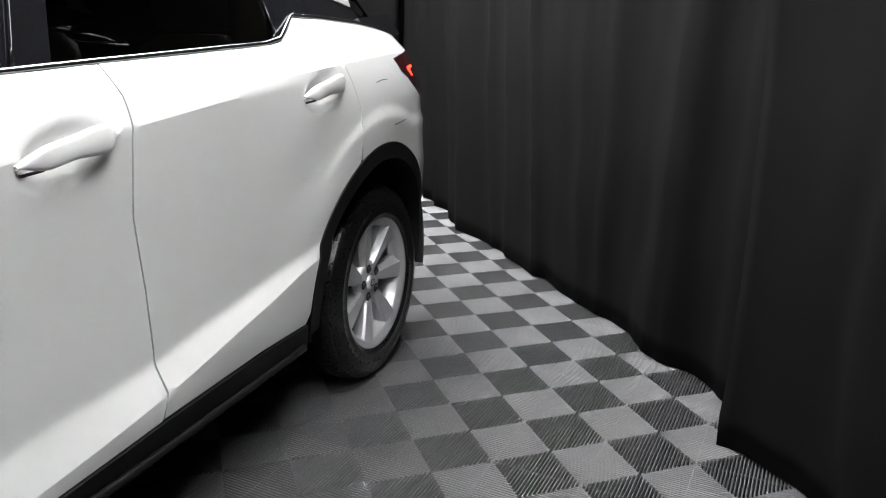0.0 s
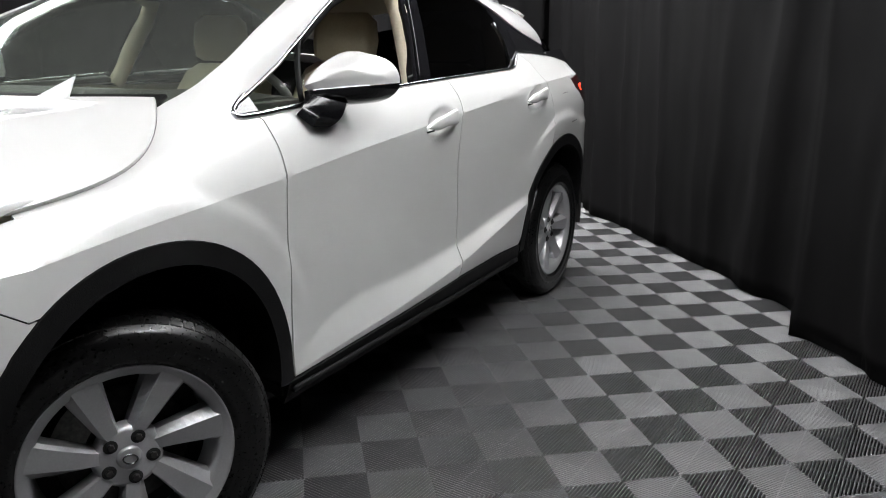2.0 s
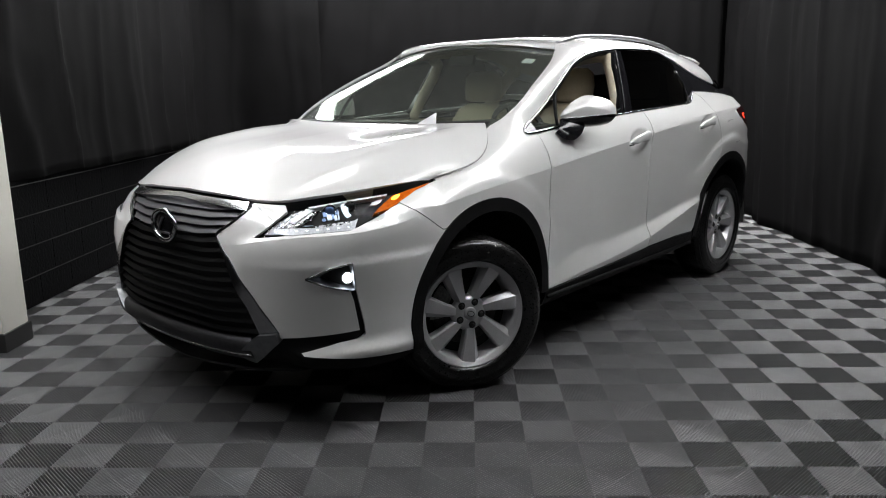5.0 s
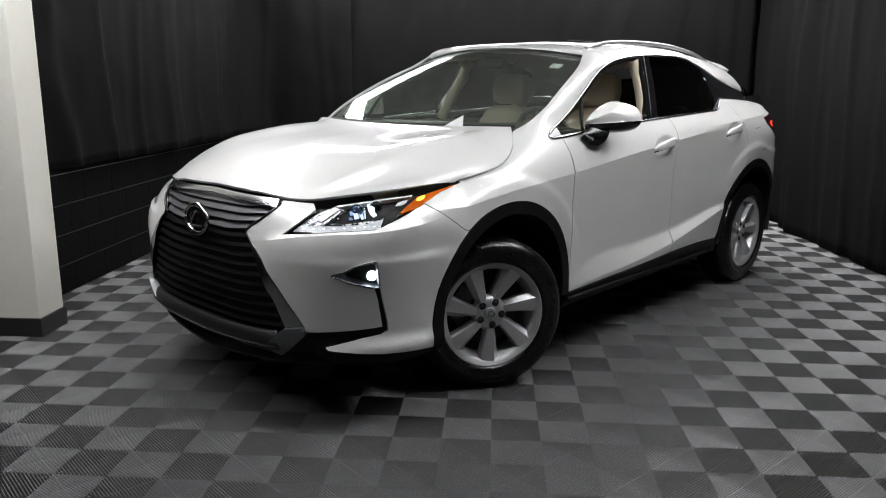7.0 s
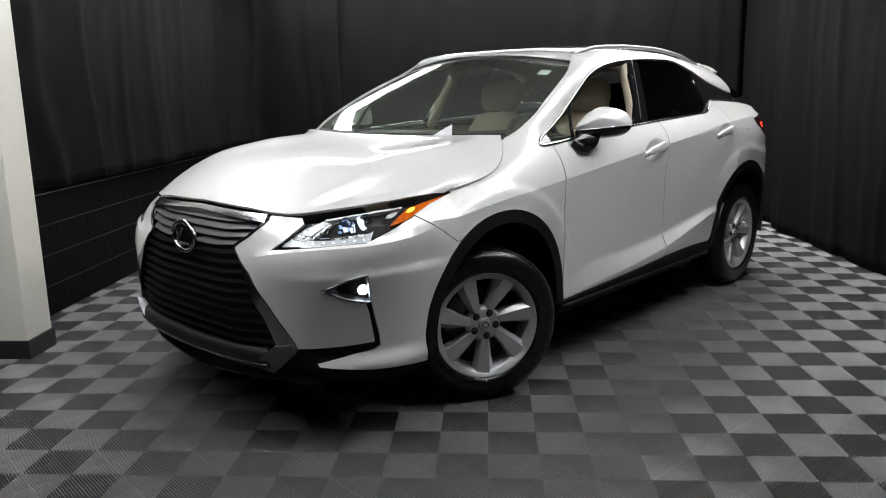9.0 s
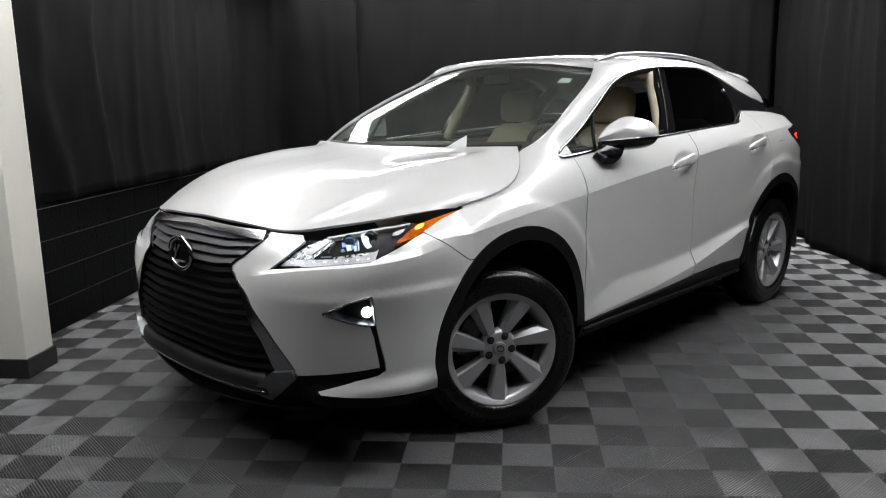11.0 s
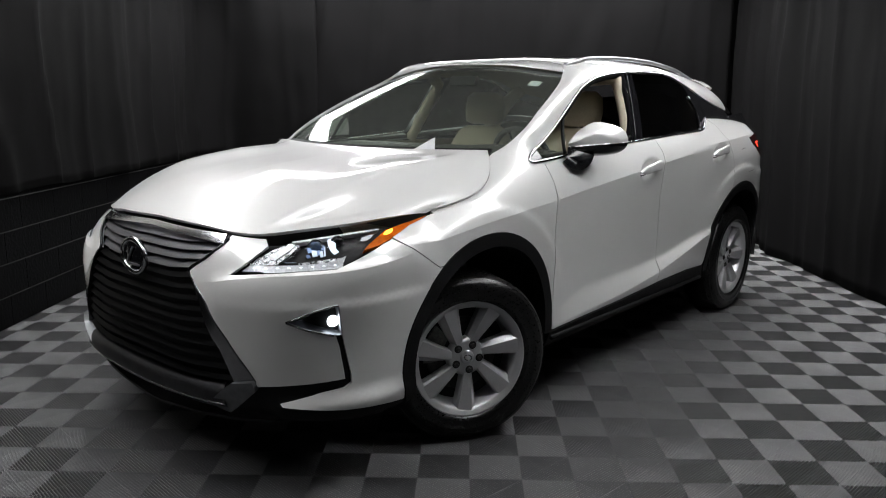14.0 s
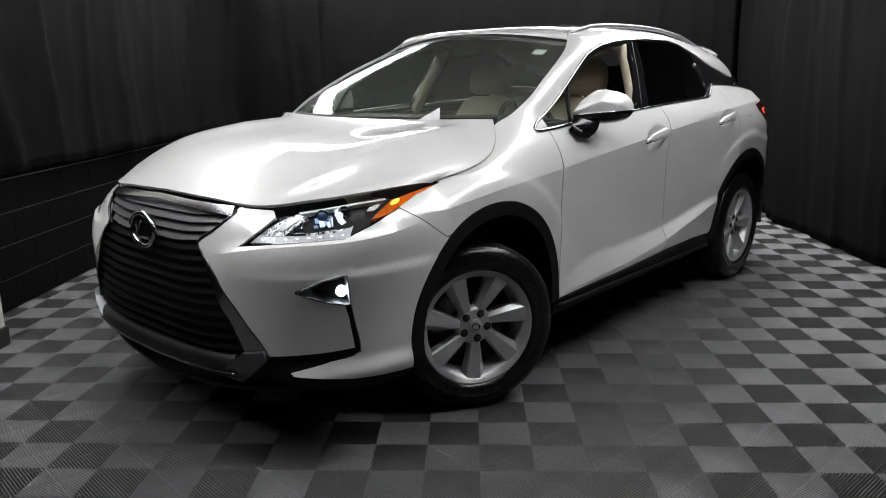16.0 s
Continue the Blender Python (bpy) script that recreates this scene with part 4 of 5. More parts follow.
DRL = [(0.978, 0.832), (0.956, 0.855), (0.872, 0.859), (0.814, 0.860), (0.737, 0.866), (0.691, 0.874), (0.666, 0.887), (0.681, 0.851), (0.812, 0.845), (0.911, 0.837)]
ARM = [(0.956, 0.857), (0.938, 0.880), (0.889, 0.912), (0.848, 0.930), (0.814, 0.922), (0.838, 0.899), (0.877, 0.862)]
ARM_LIGHT = [(0.905, 0.880), (0.872, 0.908), (0.838, 0.925), (0.826, 0.920), (0.850, 0.902), (0.884, 0.874)]
TOP_STRIP = [(0.842, 0.932), (0.75, 0.945), (0.66, 0.955), (0.525, 0.963), (0.532, 0.957), (0.66, 0.949), (0.75, 0.940), (0.832, 0.927)]
INNER = [(0.871, 0.864), (0.812, 0.925), (0.66, 0.946), (0.545, 0.953), (0.60, 0.907), (0.673, 0.878), (0.737, 0.868), (0.814, 0.863)]
SHELF = [(0.815, 0.870), (0.76, 0.877), (0.709, 0.883), (0.672, 0.884), (0.673, 0.876), (0.737, 0.868), (0.814, 0.863)]
CRESCENT = [(0.727, 0.939), (0.716, 0.945), (0.706, 0.947), (0.694, 0.936), (0.699, 0.926), (0.698, 0.912), (0.689, 0.902), (0.704, 0.894), (0.715, 0.906), (0.722, 0.922)]
GLINT = [(0.612, 0.930), (0.602, 0.940), (0.575, 0.946), (0.552, 0.948), (0.565, 0.938), (0.588, 0.930)]
for lamp in housings:
    k = 1 if lamp.data.vertices[0].co.y > 0 else -1

    def add(name, data, mat, label=""):
        v, f = data
        return mesh_object(name, [(p[0], k * p[1], p[2]) for p in v], f if k > 0 else [q[::-1] for q in f], mat, lamp, label)
    add("lens", panel_data(head, side, 0.03, 0.04, 0.002), LENS, "clear lamp lens").visible_shadow = False
    add("indicator", panel_data(AMBER_OUT, side, 0.02, 0.03, -0.006), AMBER, "amber turn signal reflector")
    add("indicator_bulb", panel_data(rounded([(0.520, 0.938), (0.505, 0.949), (0.466, 0.956), (0.470, 0.947), (0.495, 0.938)], 2), side, 0.02, 0.004, -0.004), AMBER_LIT, "lit amber bulb")
    add("daylight_strip", panel_data(DRL, side, 0.012, 0.02, -0.014), LED_STRIP, "rippled white daylight strip bent round the projectors")
    add("reflector_arm", panel_data(ARM, side, 0.012, 0.02, -0.016), RIPPLED, "rippled grey mirror beside the projectors")
    add("arm_light", panel_data(ARM_LIGHT, side, 0.012, 0.004, -0.012), LED_STRIP, "pale light guide")
    add("reflector_bar", panel_data(TOP_STRIP, side, 0.015, 0.02, -0.010), LED_STRIP, "pale strip over the projectors")
    for q in range(8):
        s0, z0 = 0.945 - 0.034 * q, 0.8435 + 0.0016 * q
        add("diode", panel_data(rounded([(s0, z0), (s0 - 0.008, z0), (s0 - 0.008, z0 + 0.004), (s0, z0 + 0.004)], 1), side, 0.01, 0.003, -0.011), LED_SMALL)
    add("reflector", panel_data(INNER, side, 0.02, 0.004, -0.040), LAMP_BOWL, "dark mirror-like reflector")
    add("reflector_shelf", panel_data(SHELF, side, 0.012, 0.012, -0.022), RIPPLED, "chrome shelf below the projectors")
    add("light_crescent", panel_data(CRESCENT, side, 0.012, 0.004, -0.016), LED_SOFT, "lit white crescent beside the projector")
    # white patch that paints a glint on the lamp's dark side
    add("side_glint", panel_data(GLINT, side, 0.012, 0.004, -0.014), LED_STRIP, "pale patch in place of a glint at the lamp's side")
    # bluish reflections in the bowl, put into the colour of small facets
    for q, (s0, z0, w0, h, m) in enumerate(((0.788, 0.905, 0.012, 0.020, BLUE_REFLECTION), (0.773, 0.893, 0.016, 0.036, FACET), (0.757, 0.899, 0.007, 0.028, BLUE_REFLECTION), (0.748, 0.890, 0.010, 0.022, FACET), (0.745, 0.913, 0.012, 0.018, BLUE_REFLECTION), (0.766, 0.922, 0.016, 0.007, FACET), (0.790, 0.888, 0.012, 0.012, BLUE_REFLECTION), (0.736, 0.893, 0.005, 0.034, FACET), (0.852, 0.872, 0.030, 0.004, FACET), (0.832, 0.888, 0.004, 0.010, DARK_CHROME))):
        add("reflection_facet", panel_data([(s0, z0), (s0 - w0, z0 + 0.003), (s0 - w0 * 0.6, z0 + h), (s0 + w0 * 0.35, z0 + h * 0.8)], side, 0.012, 0.004, -0.024 - 0.002 * (q % 3)), m, "small facet coloured as a bluish reflection")
    # the second dome's blue is a reflection put into its colour
    for s, z, r, m in ((0.688, 0.916, 0.019, GLOSS_BLACK), (0.765, 0.906, 0.020, BLUE_SHEEN)):
        c, d = side(s, z), side(s, z) - side(s - 0.01, z)
        out = Vector((d.y, -d.x, 0)).normalized() * -1
        c = c - out * 0.036
        across = Vector((-out.y, out.x, 0))
        verts, faces = [], []
        for i in range(9):
            for j in range(18):
                a, b = math.pi / 2 * i / 8, 2 * math.pi * j / 18
                verts.append(c + out * (math.cos(a) * r * 0.6) + across * (math.sin(a) * math.cos(b) * r) + Vector((0, 0, math.sin(a) * math.sin(b) * r)))
        for i in range(8):
            for j in range(18):
                faces.append((i * 18 + j, (i + 1) * 18 + j, (i + 1) * 18 + (j + 1) % 18, i * 18 + (j + 1) % 18))
        add("projector", (verts, faces), m, "round projector lens")
        rim_pts = [c + across * (math.cos(w) * (r + 0.004)) + Vector((0, 0, math.sin(w) * (r + 0.004))) for w in run(0, 2 * math.pi * 17 / 18, 18)]
        add("projector_ring", tube(rim_pts, 0.004, 6, closed=True), DARK_CHROME)

# fog lamps: a hollow pod with a dark chrome brow, a shelf below and a round lamp at its outer end
POD = [(0.833, 0.667), (0.757, 0.705), (0.704, 0.719), (0.692, 0.720), (0.684, 0.680), (0.675, 0.612), (0.693, 0.609), (0.770, 0.635)]
POD_IN = [(0.784, 0.667), (0.756, 0.692), (0.720, 0.706), (0.694, 0.712), (0.683, 0.659), (0.676, 0.622), (0.703, 0.624), (0.754, 0.647)]
fogs = pair("fog_light", panel_data(POD_IN, side, 0.02, 0.004, -0.050), GLOSS_BLACK, car, "triangular fog light with lit white lamp and chrome edge")
for lamp in fogs:
    k = 1 if lamp.data.vertices[0].co.y > 0 else -1

    def add(name, data, mat, label=""):
        v, f = data
        return mesh_object(name, [(p[0], k * p[1], p[2]) for p in v], f if k > 0 else [q[::-1] for q in f], mat, lamp, label)

    def pod_wall(i, d):
        (s0, z0), (s1, z1) = POD[i % 8], POD_IN[i % 8]
        p = side(s0 + (s1 - s0) * d, z0 + (z1 - z0) * d)
        n = (side(s0 + 0.002, z0) - side(s0, z0)).cross(side(s0, z0 + 0.002) - side(s0, z0)).normalized()
        n = n if n.y > 0 else -n
        return p - n * (0.052 * d - 0.001)
    add("pod", thick_grid(pod_wall, range(9), run(0, 1, 4), 0.004), FOG_CHROME, "dark chrome pod walls")
    c = side(0.700, 0.655)
    n = (side(0.703, 0.655) - c).cross(side(0.700, 0.660) - c).normalized()
    n = n if n.y > 0 else -n
    across = Vector((-n.y, n.x, 0)).normalized()
    c = c - n * 0.030

    def bowl(r, d0, bulge, rings=7):
        vs, fs = [], []
        for i in range(rings + 1):
            for j in range(24):
                w, q = 2 * math.pi * j / 24, max(i / rings, 0.02)
                vs.append(c + n * (d0 + bulge * (1 - q * q)) + across * (math.cos(w) * r * q) + Vector((0, 0, math.sin(w) * r * q)))
        for i in range(rings):
            for j in range(24):
                fs.append((i * 24 + j, (i + 1) * 24 + j, (i + 1) * 24 + (j + 1) % 24, i * 24 + (j + 1) % 24))
        return vs, fs
    add("reflector", bowl(0.030, -0.004, -0.012), FACET, "small mirror bowl")
    add("lamp", bowl(0.021, 0.004, 0.008), LED_WHITE, "lit white fog lamp")
    for q in ([(0.833, 0.667), (0.757, 0.705), (0.704, 0.719), (0.692, 0.720)], [(0.833, 0.666), (0.770, 0.635), (0.70, 0.611)]):
        add("trim", tube(along(q, side, 0.0, 0.02), 0.004, 8), DARK_CHROME, "dark chrome edge")

# grille: spindle opening, slats, chrome surround and badge
GR_EDGE = spline((0.30, 0.437, 0.547, 0.592, 0.642, 0.702, 0.782, 0.806, 0.86, 0.912, 0.94), (0.965, 0.985, 1.018, 1.046, 1.071, 1.093, 1.125, 1.150, 1.10, 1.050, 1.03))
grille = new("grille")
grille.parent = car
tagged(grille, "black spindle grille with horizontal slats")


def grille_back(w, z, depth):
    s = 1.428 + (GR_EDGE(z) - 1.428) * abs(w)
    p = side(s, z)
    return Vector((p.x - depth * (1 - 0.2 * abs(w)), p.y if w >= 0 else -p.y, p.z))


gb = thick_grid(lambda w, z: grille_back(w, z, 0.075), run(-1, 1, 25), run(0.33, 0.94, 16), 0.01, flip=False)
mesh_object("backing", *gb, CLADDING, grille)
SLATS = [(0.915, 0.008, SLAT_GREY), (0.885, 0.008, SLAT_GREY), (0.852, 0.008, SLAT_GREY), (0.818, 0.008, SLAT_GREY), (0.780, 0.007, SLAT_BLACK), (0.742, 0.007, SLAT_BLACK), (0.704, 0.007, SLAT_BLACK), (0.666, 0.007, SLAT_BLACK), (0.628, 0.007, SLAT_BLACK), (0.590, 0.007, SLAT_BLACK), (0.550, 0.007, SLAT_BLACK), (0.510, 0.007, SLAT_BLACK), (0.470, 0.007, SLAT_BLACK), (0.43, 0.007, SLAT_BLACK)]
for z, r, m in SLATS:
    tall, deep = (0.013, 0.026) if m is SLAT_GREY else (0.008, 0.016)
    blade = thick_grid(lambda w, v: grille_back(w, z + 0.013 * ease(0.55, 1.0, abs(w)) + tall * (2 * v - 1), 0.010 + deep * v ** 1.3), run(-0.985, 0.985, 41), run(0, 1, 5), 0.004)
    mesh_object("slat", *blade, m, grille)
frame_out = [(1.154, 0.808), (1.093, 0.739), (1.054, 0.674), (1.001, 0.594), (0.967, 0.535), (0.948, 0.503), (0.919, 0.452), (0.979, 0.437), (1.018, 0.547), (1.046, 0.592), (1.071, 0.642), (1.093, 0.702), (1.125, 0.782)]
pair("surround", panel_data(frame_out, side, 0.02, 0.06, 0.004), DARK_CHROME, grille, "dark chrome side of the grille frame")
# thin bead added along the frame's edge to draw its highlight line
edge_line = [(1.150, 0.804), (1.093, 0.739), (1.054, 0.674), (1.001, 0.594), (0.967, 0.535), (0.948, 0.503), (0.917, 0.445)]
pair("surround_highlight", tube(along(edge_line, side, 0.002, 0.02), 0.0028, 6), DARK_CHROME, grille, "dark chrome bead added as the grille frame's highlight")
for w in (1, -1):
    up = [side(GR_EDGE(z) + 0.002, z) for z in run(0.805, 0.925, 12)]
    v, f = tube([Vector((p.x, w * p.y, p.z)) for p in up], 0.006, 6)
    mesh_object("surround", v, f, GLOSS_BLACK, grille)
def top_band(w, v):
    p = side(1.428 + (1.050 - 1.428) * abs(w), 0.948 - 0.012 * abs(w) - (0.018 + 0.012 * abs(w) ** 2) * v)
    return Vector((p.x + 0.006 * (1 - v), p.y if w >= 0 else -p.y, p.z))


mesh_object("surround", *thick_grid(top_band, run(-1, 1, 41), run(0, 1, 5), 0.008), TRIM, grille, "satin chrome band over the grille")


# the lip: a shelf that slopes forward to a rounded crest, and an underside
LIP_SECTION = ((-0.035, 0.402), (-0.005, 0.392), (0.016, 0.372), (0.030, 0.350), (0.036, 0.334), (0.033, 0.320), (0.018, 0.303), (-0.02, 0.292))


def lip_point(u, k):
    w = abs(u)
    out, z = LIP_SECTION[k]
    z += 0.016 * w ** 2
    p = side(1.428 - 0.41 * w, z)
    return Vector((p.x + out * (1 - 0.25 * w), (p.y + out * 0.6 * w) * (1 if u >= 0 else -1), p.z))


lp = thick_grid(lip_point, run(-1, 1, 61), range(8), 0.012, flip=True)
mesh_object("lower_bar", *lp, LIP, grille, "dull dark silver lower lip of the grille")
crest = [lip_point(u, 4) + Vector((0.001, 0, 0.001)) for u in run(-0.99, 0.99, 61)]
mesh_object("lip_line", *tube(crest, 0.003, 6), TRIM, grille, "bright line along the lower lip")
corner_piece = [(0.981, 0.438), (0.918, 0.450), (0.911, 0.418), (0.955, 0.372), (1.010, 0.321), (1.045, 0.330), (1.058, 0.362), (1.020, 0.400)]
pair("lip_corner", panel_data(corner_piece, side, 0.02, 0.04, 0.024), LIP_CORNER, grille, "dull silver corner of the lower lip")
chin = thick_grid(lambda w, v: Vector((side(1.428 + (0.9 - 1.428) * abs(w), 0.33).x - 0.02 - 0.25 * v, (1 if w >= 0 else -1) * side(1.428 + (0.9 - 1.428) * abs(w), 0.33).y * (1 - 0.05 * v), 0.29 - 0.06 * (1 - abs(w)) * (1 - v) - 0.05 * v)), run(-1, 1, 31), run(0, 1, 5), 0.01)
mesh_object("chin", *chin, CLADDING, car, "black underside of the bumper")
bc = grille_back(0, 0.822, 0.0) + Vector((0.014, 0, 0))
ringp = [bc + Vector((0.006, math.cos(w) * 0.088, math.sin(w) * 0.064)) for w in run(0, 2 * math.pi * 35 / 36, 36)]
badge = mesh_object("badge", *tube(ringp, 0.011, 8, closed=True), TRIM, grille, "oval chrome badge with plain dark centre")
disc = [[bc + Vector((0.004 + 0.008 * (1 - r * r), math.cos(w) * 0.082 * r, math.sin(w) * 0.058 * r)) for w in run(0, 2 * math.pi * 27 / 28, 28)] for r in (0.02, 0.35, 0.7, 1.0)]
dv = [p for q in disc for p in q]
df = [(i * 28 + j, (i + 1) * 28 + j, (i + 1) * 28 + (j + 1) % 28, i * 28 + (j + 1) % 28) for i in range(3) for j in range(28)]
mesh_object("badge_centre", dv, df, GLOSS_BLACK, badge)
bar = [bc + Vector((0.016, 0.012 - 0.05 * q, 0.035 - 0.065 * q)) for q in run(0, 1, 6)] + [bc + Vector((0.016, -0.038 + 0.09 * q, -0.030)) for q in run(0.1, 1, 6)]
mesh_object("badge_bar", *tube(bar, 0.005, 6), SLAT_GREY, badge)

# door handles
for (sx, sz), doors in zip(HANDLES, ((da, db), (ra, rb))):
    for k, door in zip((1, -1), doors):
        verts, faces = [], []
        for q in run(0, 1, 25):
            x = sx + 0.120 - 0.240 * q
            z = sz - 0.022 + 0.032 * q + 0.007 * math.sin(math.pi * q)
            y = half_width(x, z)
            lift = 0.020 * ease(0, 0.30, q) * (1 - 0.9 * ease(0.82, 1.0, q)) - 0.003
            hh = 0.004 + 0.019 * ease(0, 0.25, q) + 0.006 * ease(0.45, 0.75, q) - 0.026 * ease(0.78, 1.0, q) ** 1.3
            for a in run(0, 2 * math.pi * 11 / 12, 12):
                ca, sa = math.cos(a), math.sin(a)
                verts.append((x, k * (y + lift + 0.010 * math.copysign(abs(ca) ** 0.7, ca)), z + hh * math.copysign(abs(sa) ** 0.7, sa)))
        for i in range(24):
            for j in range(12):
                f = (i * 12 + j, i * 12 + (j + 1) % 12, (i + 1) * 12 + (j + 1) % 12, (i + 1) * 12 + j)
                faces.append(f)
        faces += [tuple(range(12)), tuple(24 * 12 + j for j in range(12))]
        mesh_object("door_handle", verts, faces, PAINT, door, "white pull handle")
        # dark bar in place of the shade below the handle's front end
        sh = [(sx + 0.108 - 0.05 * q, k * (half_width(sx + 0.10 - 0.05 * q, sz - 0.045) - 0.002), sz - 0.038 + 0.003 * q) for q in run(0, 1, 5)]
        mesh_object("handle_shade", *tube(sh, 0.0032, 6), SEAM_AND_SHADE, door)

# door mirrors
TOP_LINE = spline((0, 0.06, 0.13, 0.21, 0.29, 0.50, 0.70, 0.86, 0.95, 1.0), (0.028, 0.054, 0.082, 0.105, 0.117, 0.114, 0.103, 0.086, 0.067, 0.046))
DEEP = spline((0, 0.08, 0.35, 0.7, 0.92, 1.0), (0.105, 0.142, 0.142, 0.116, 0.084, 0.056))


def mirror_sill(t):
    return 0.006 + 0.020 * t


def bow(t):
    """Front of the housing at t: share of the height and of the depth, undercut below a slanting fold."""
    f = (0.010 + 0.036 * (min(t, 0.62) / 0.62) ** 1.5 - 0.022 * ease(0.64, 0.95, t)) / max(0.03, TOP_LINE(t) - mirror_sill(t))
    up = ((0.0, 1.0), (0.16, 0.97), (0.36, 0.89), (0.60, 0.73), (0.80, 0.51), (0.94, 0.26), (1.0, 0.06))
    return ((0.0, 0.89), (f * 0.5, 0.945)) + tuple((f + (1 - f) * h, x) for h, x in up) + ((1.0, -0.30), (0.0, -0.30))


def under(t):
    return UNDER


UNDER = ((1.0, 0.97), (0.75, 0.95), (0.45, 0.86), (0.2, 0.66), (0.05, 0.4), (0.0, 0.1), (0.0, -0.25), (1.0, -0.25))


def mirror_shell(low, high, deep, section, nu=24):
    """A shell from the root (t 0) to the tip (t 1) through folded sections."""
    verts, faces, m = [], [], len(section(0))
    for i in range(nu + 1):
        t = i / nu
        z0, z1, d = low(t), high(t), deep(t)
        y = -0.074 + 0.192 * t
        for h, x in section(t):
            verts.append(Vector((-0.045 + d * x - 0.22 * y - 0.05 * t * t, y, z0 + (z1 - z0) * h)))
    for i in range(nu):
        for j in range(m):
            faces.append((i * m + j, (i + 1) * m + j, (i + 1) * m + (j + 1) % m, i * m + (j + 1) % m))
    faces += [tuple(range(m)), tuple(nu * m + j for j in range(m))[::-1]]
    return verts, faces


for k in (1, -1):
    mirror = new("door_mirror")
    mirror.parent = car
    tagged(mirror, "white door mirror with black lower half and foot")
    O = Vector(MIRROR_AT)

    def put(name, data, mat, label="", flip=False):
        v, f = data
        ob = mesh_object(name, [(O.x + p[0], k * (O.y + p[1]), O.z + p[2]) for p in v], f if (k > 0) != flip else [q[::-1] for q in f], mat, mirror, label)
        ob.data.set_sharp_from_angle(angle=radians(40))
        return ob
    put("housing", mirror_shell(mirror_sill, TOP_LINE, DEEP, bow), PAINT, "white painted mirror housing")
    put("lower_cover", mirror_shell(lambda t: -0.044 + 0.010 * t + 0.045 * t ** 6, lambda t: mirror_sill(t) - 0.002, DEEP, under), GLOSS_BLACK, "gloss black lower cover", True)
    line = [(-0.045 + DEEP(t) * 0.925 - 0.22 * (-0.074 + 0.192 * t) - 0.05 * t * t, -0.074 + 0.192 * t, mirror_sill(t) - 0.002) for t in run(0.0, 0.86, 16)]
    put("trim", tube(line, 0.0032, 6), TRIM, "satin chrome line below the housing")
    # foot: a raked black arm standing on the door below the glass
    low = [(0.166, -0.046, -0.058), (0.146, -0.006, -0.094), (0.075, 0.004, -0.100), (0.040, -0.050, -0.09), (0.10, -0.10, -0.07)]
    high = [(0.112, -0.058, 0.006), (0.102, -0.004, -0.010), (0.045, 0.045, -0.030), (0.0, 0.020, -0.034), (0.04, -0.085, -0.010)]
    foot = []
    for q in run(0, 1, 6):        # waisted, leaning out towards the housing
        foot += [Vector(a).lerp(Vector(b), q) + Vector((0, 0.012, -0.006)) * math.sin(math.pi * q) for a, b in zip(low, high)]
    ff = [(i * 5 + j, i * 5 + (j + 1) % 5, (i + 1) * 5 + (j + 1) % 5, (i + 1) * 5 + j) for i in range(5) for j in range(5)] + [(4, 3, 2, 1, 0), (25, 26, 27, 28, 29)]
    put("foot", (foot, ff), GLOSS_BLACK, "black mirror foot")
    gl = [(-0.088 - 0.22 * y, y, z) for y, z in ((-0.07, 0.02), (0.105, 0.035), (0.113, 0.05), (0.0, 0.095), (-0.06, 0.06))]
    put("mirror_glass", (gl, [(0, 1, 2, 3, 4)]), CHROME)


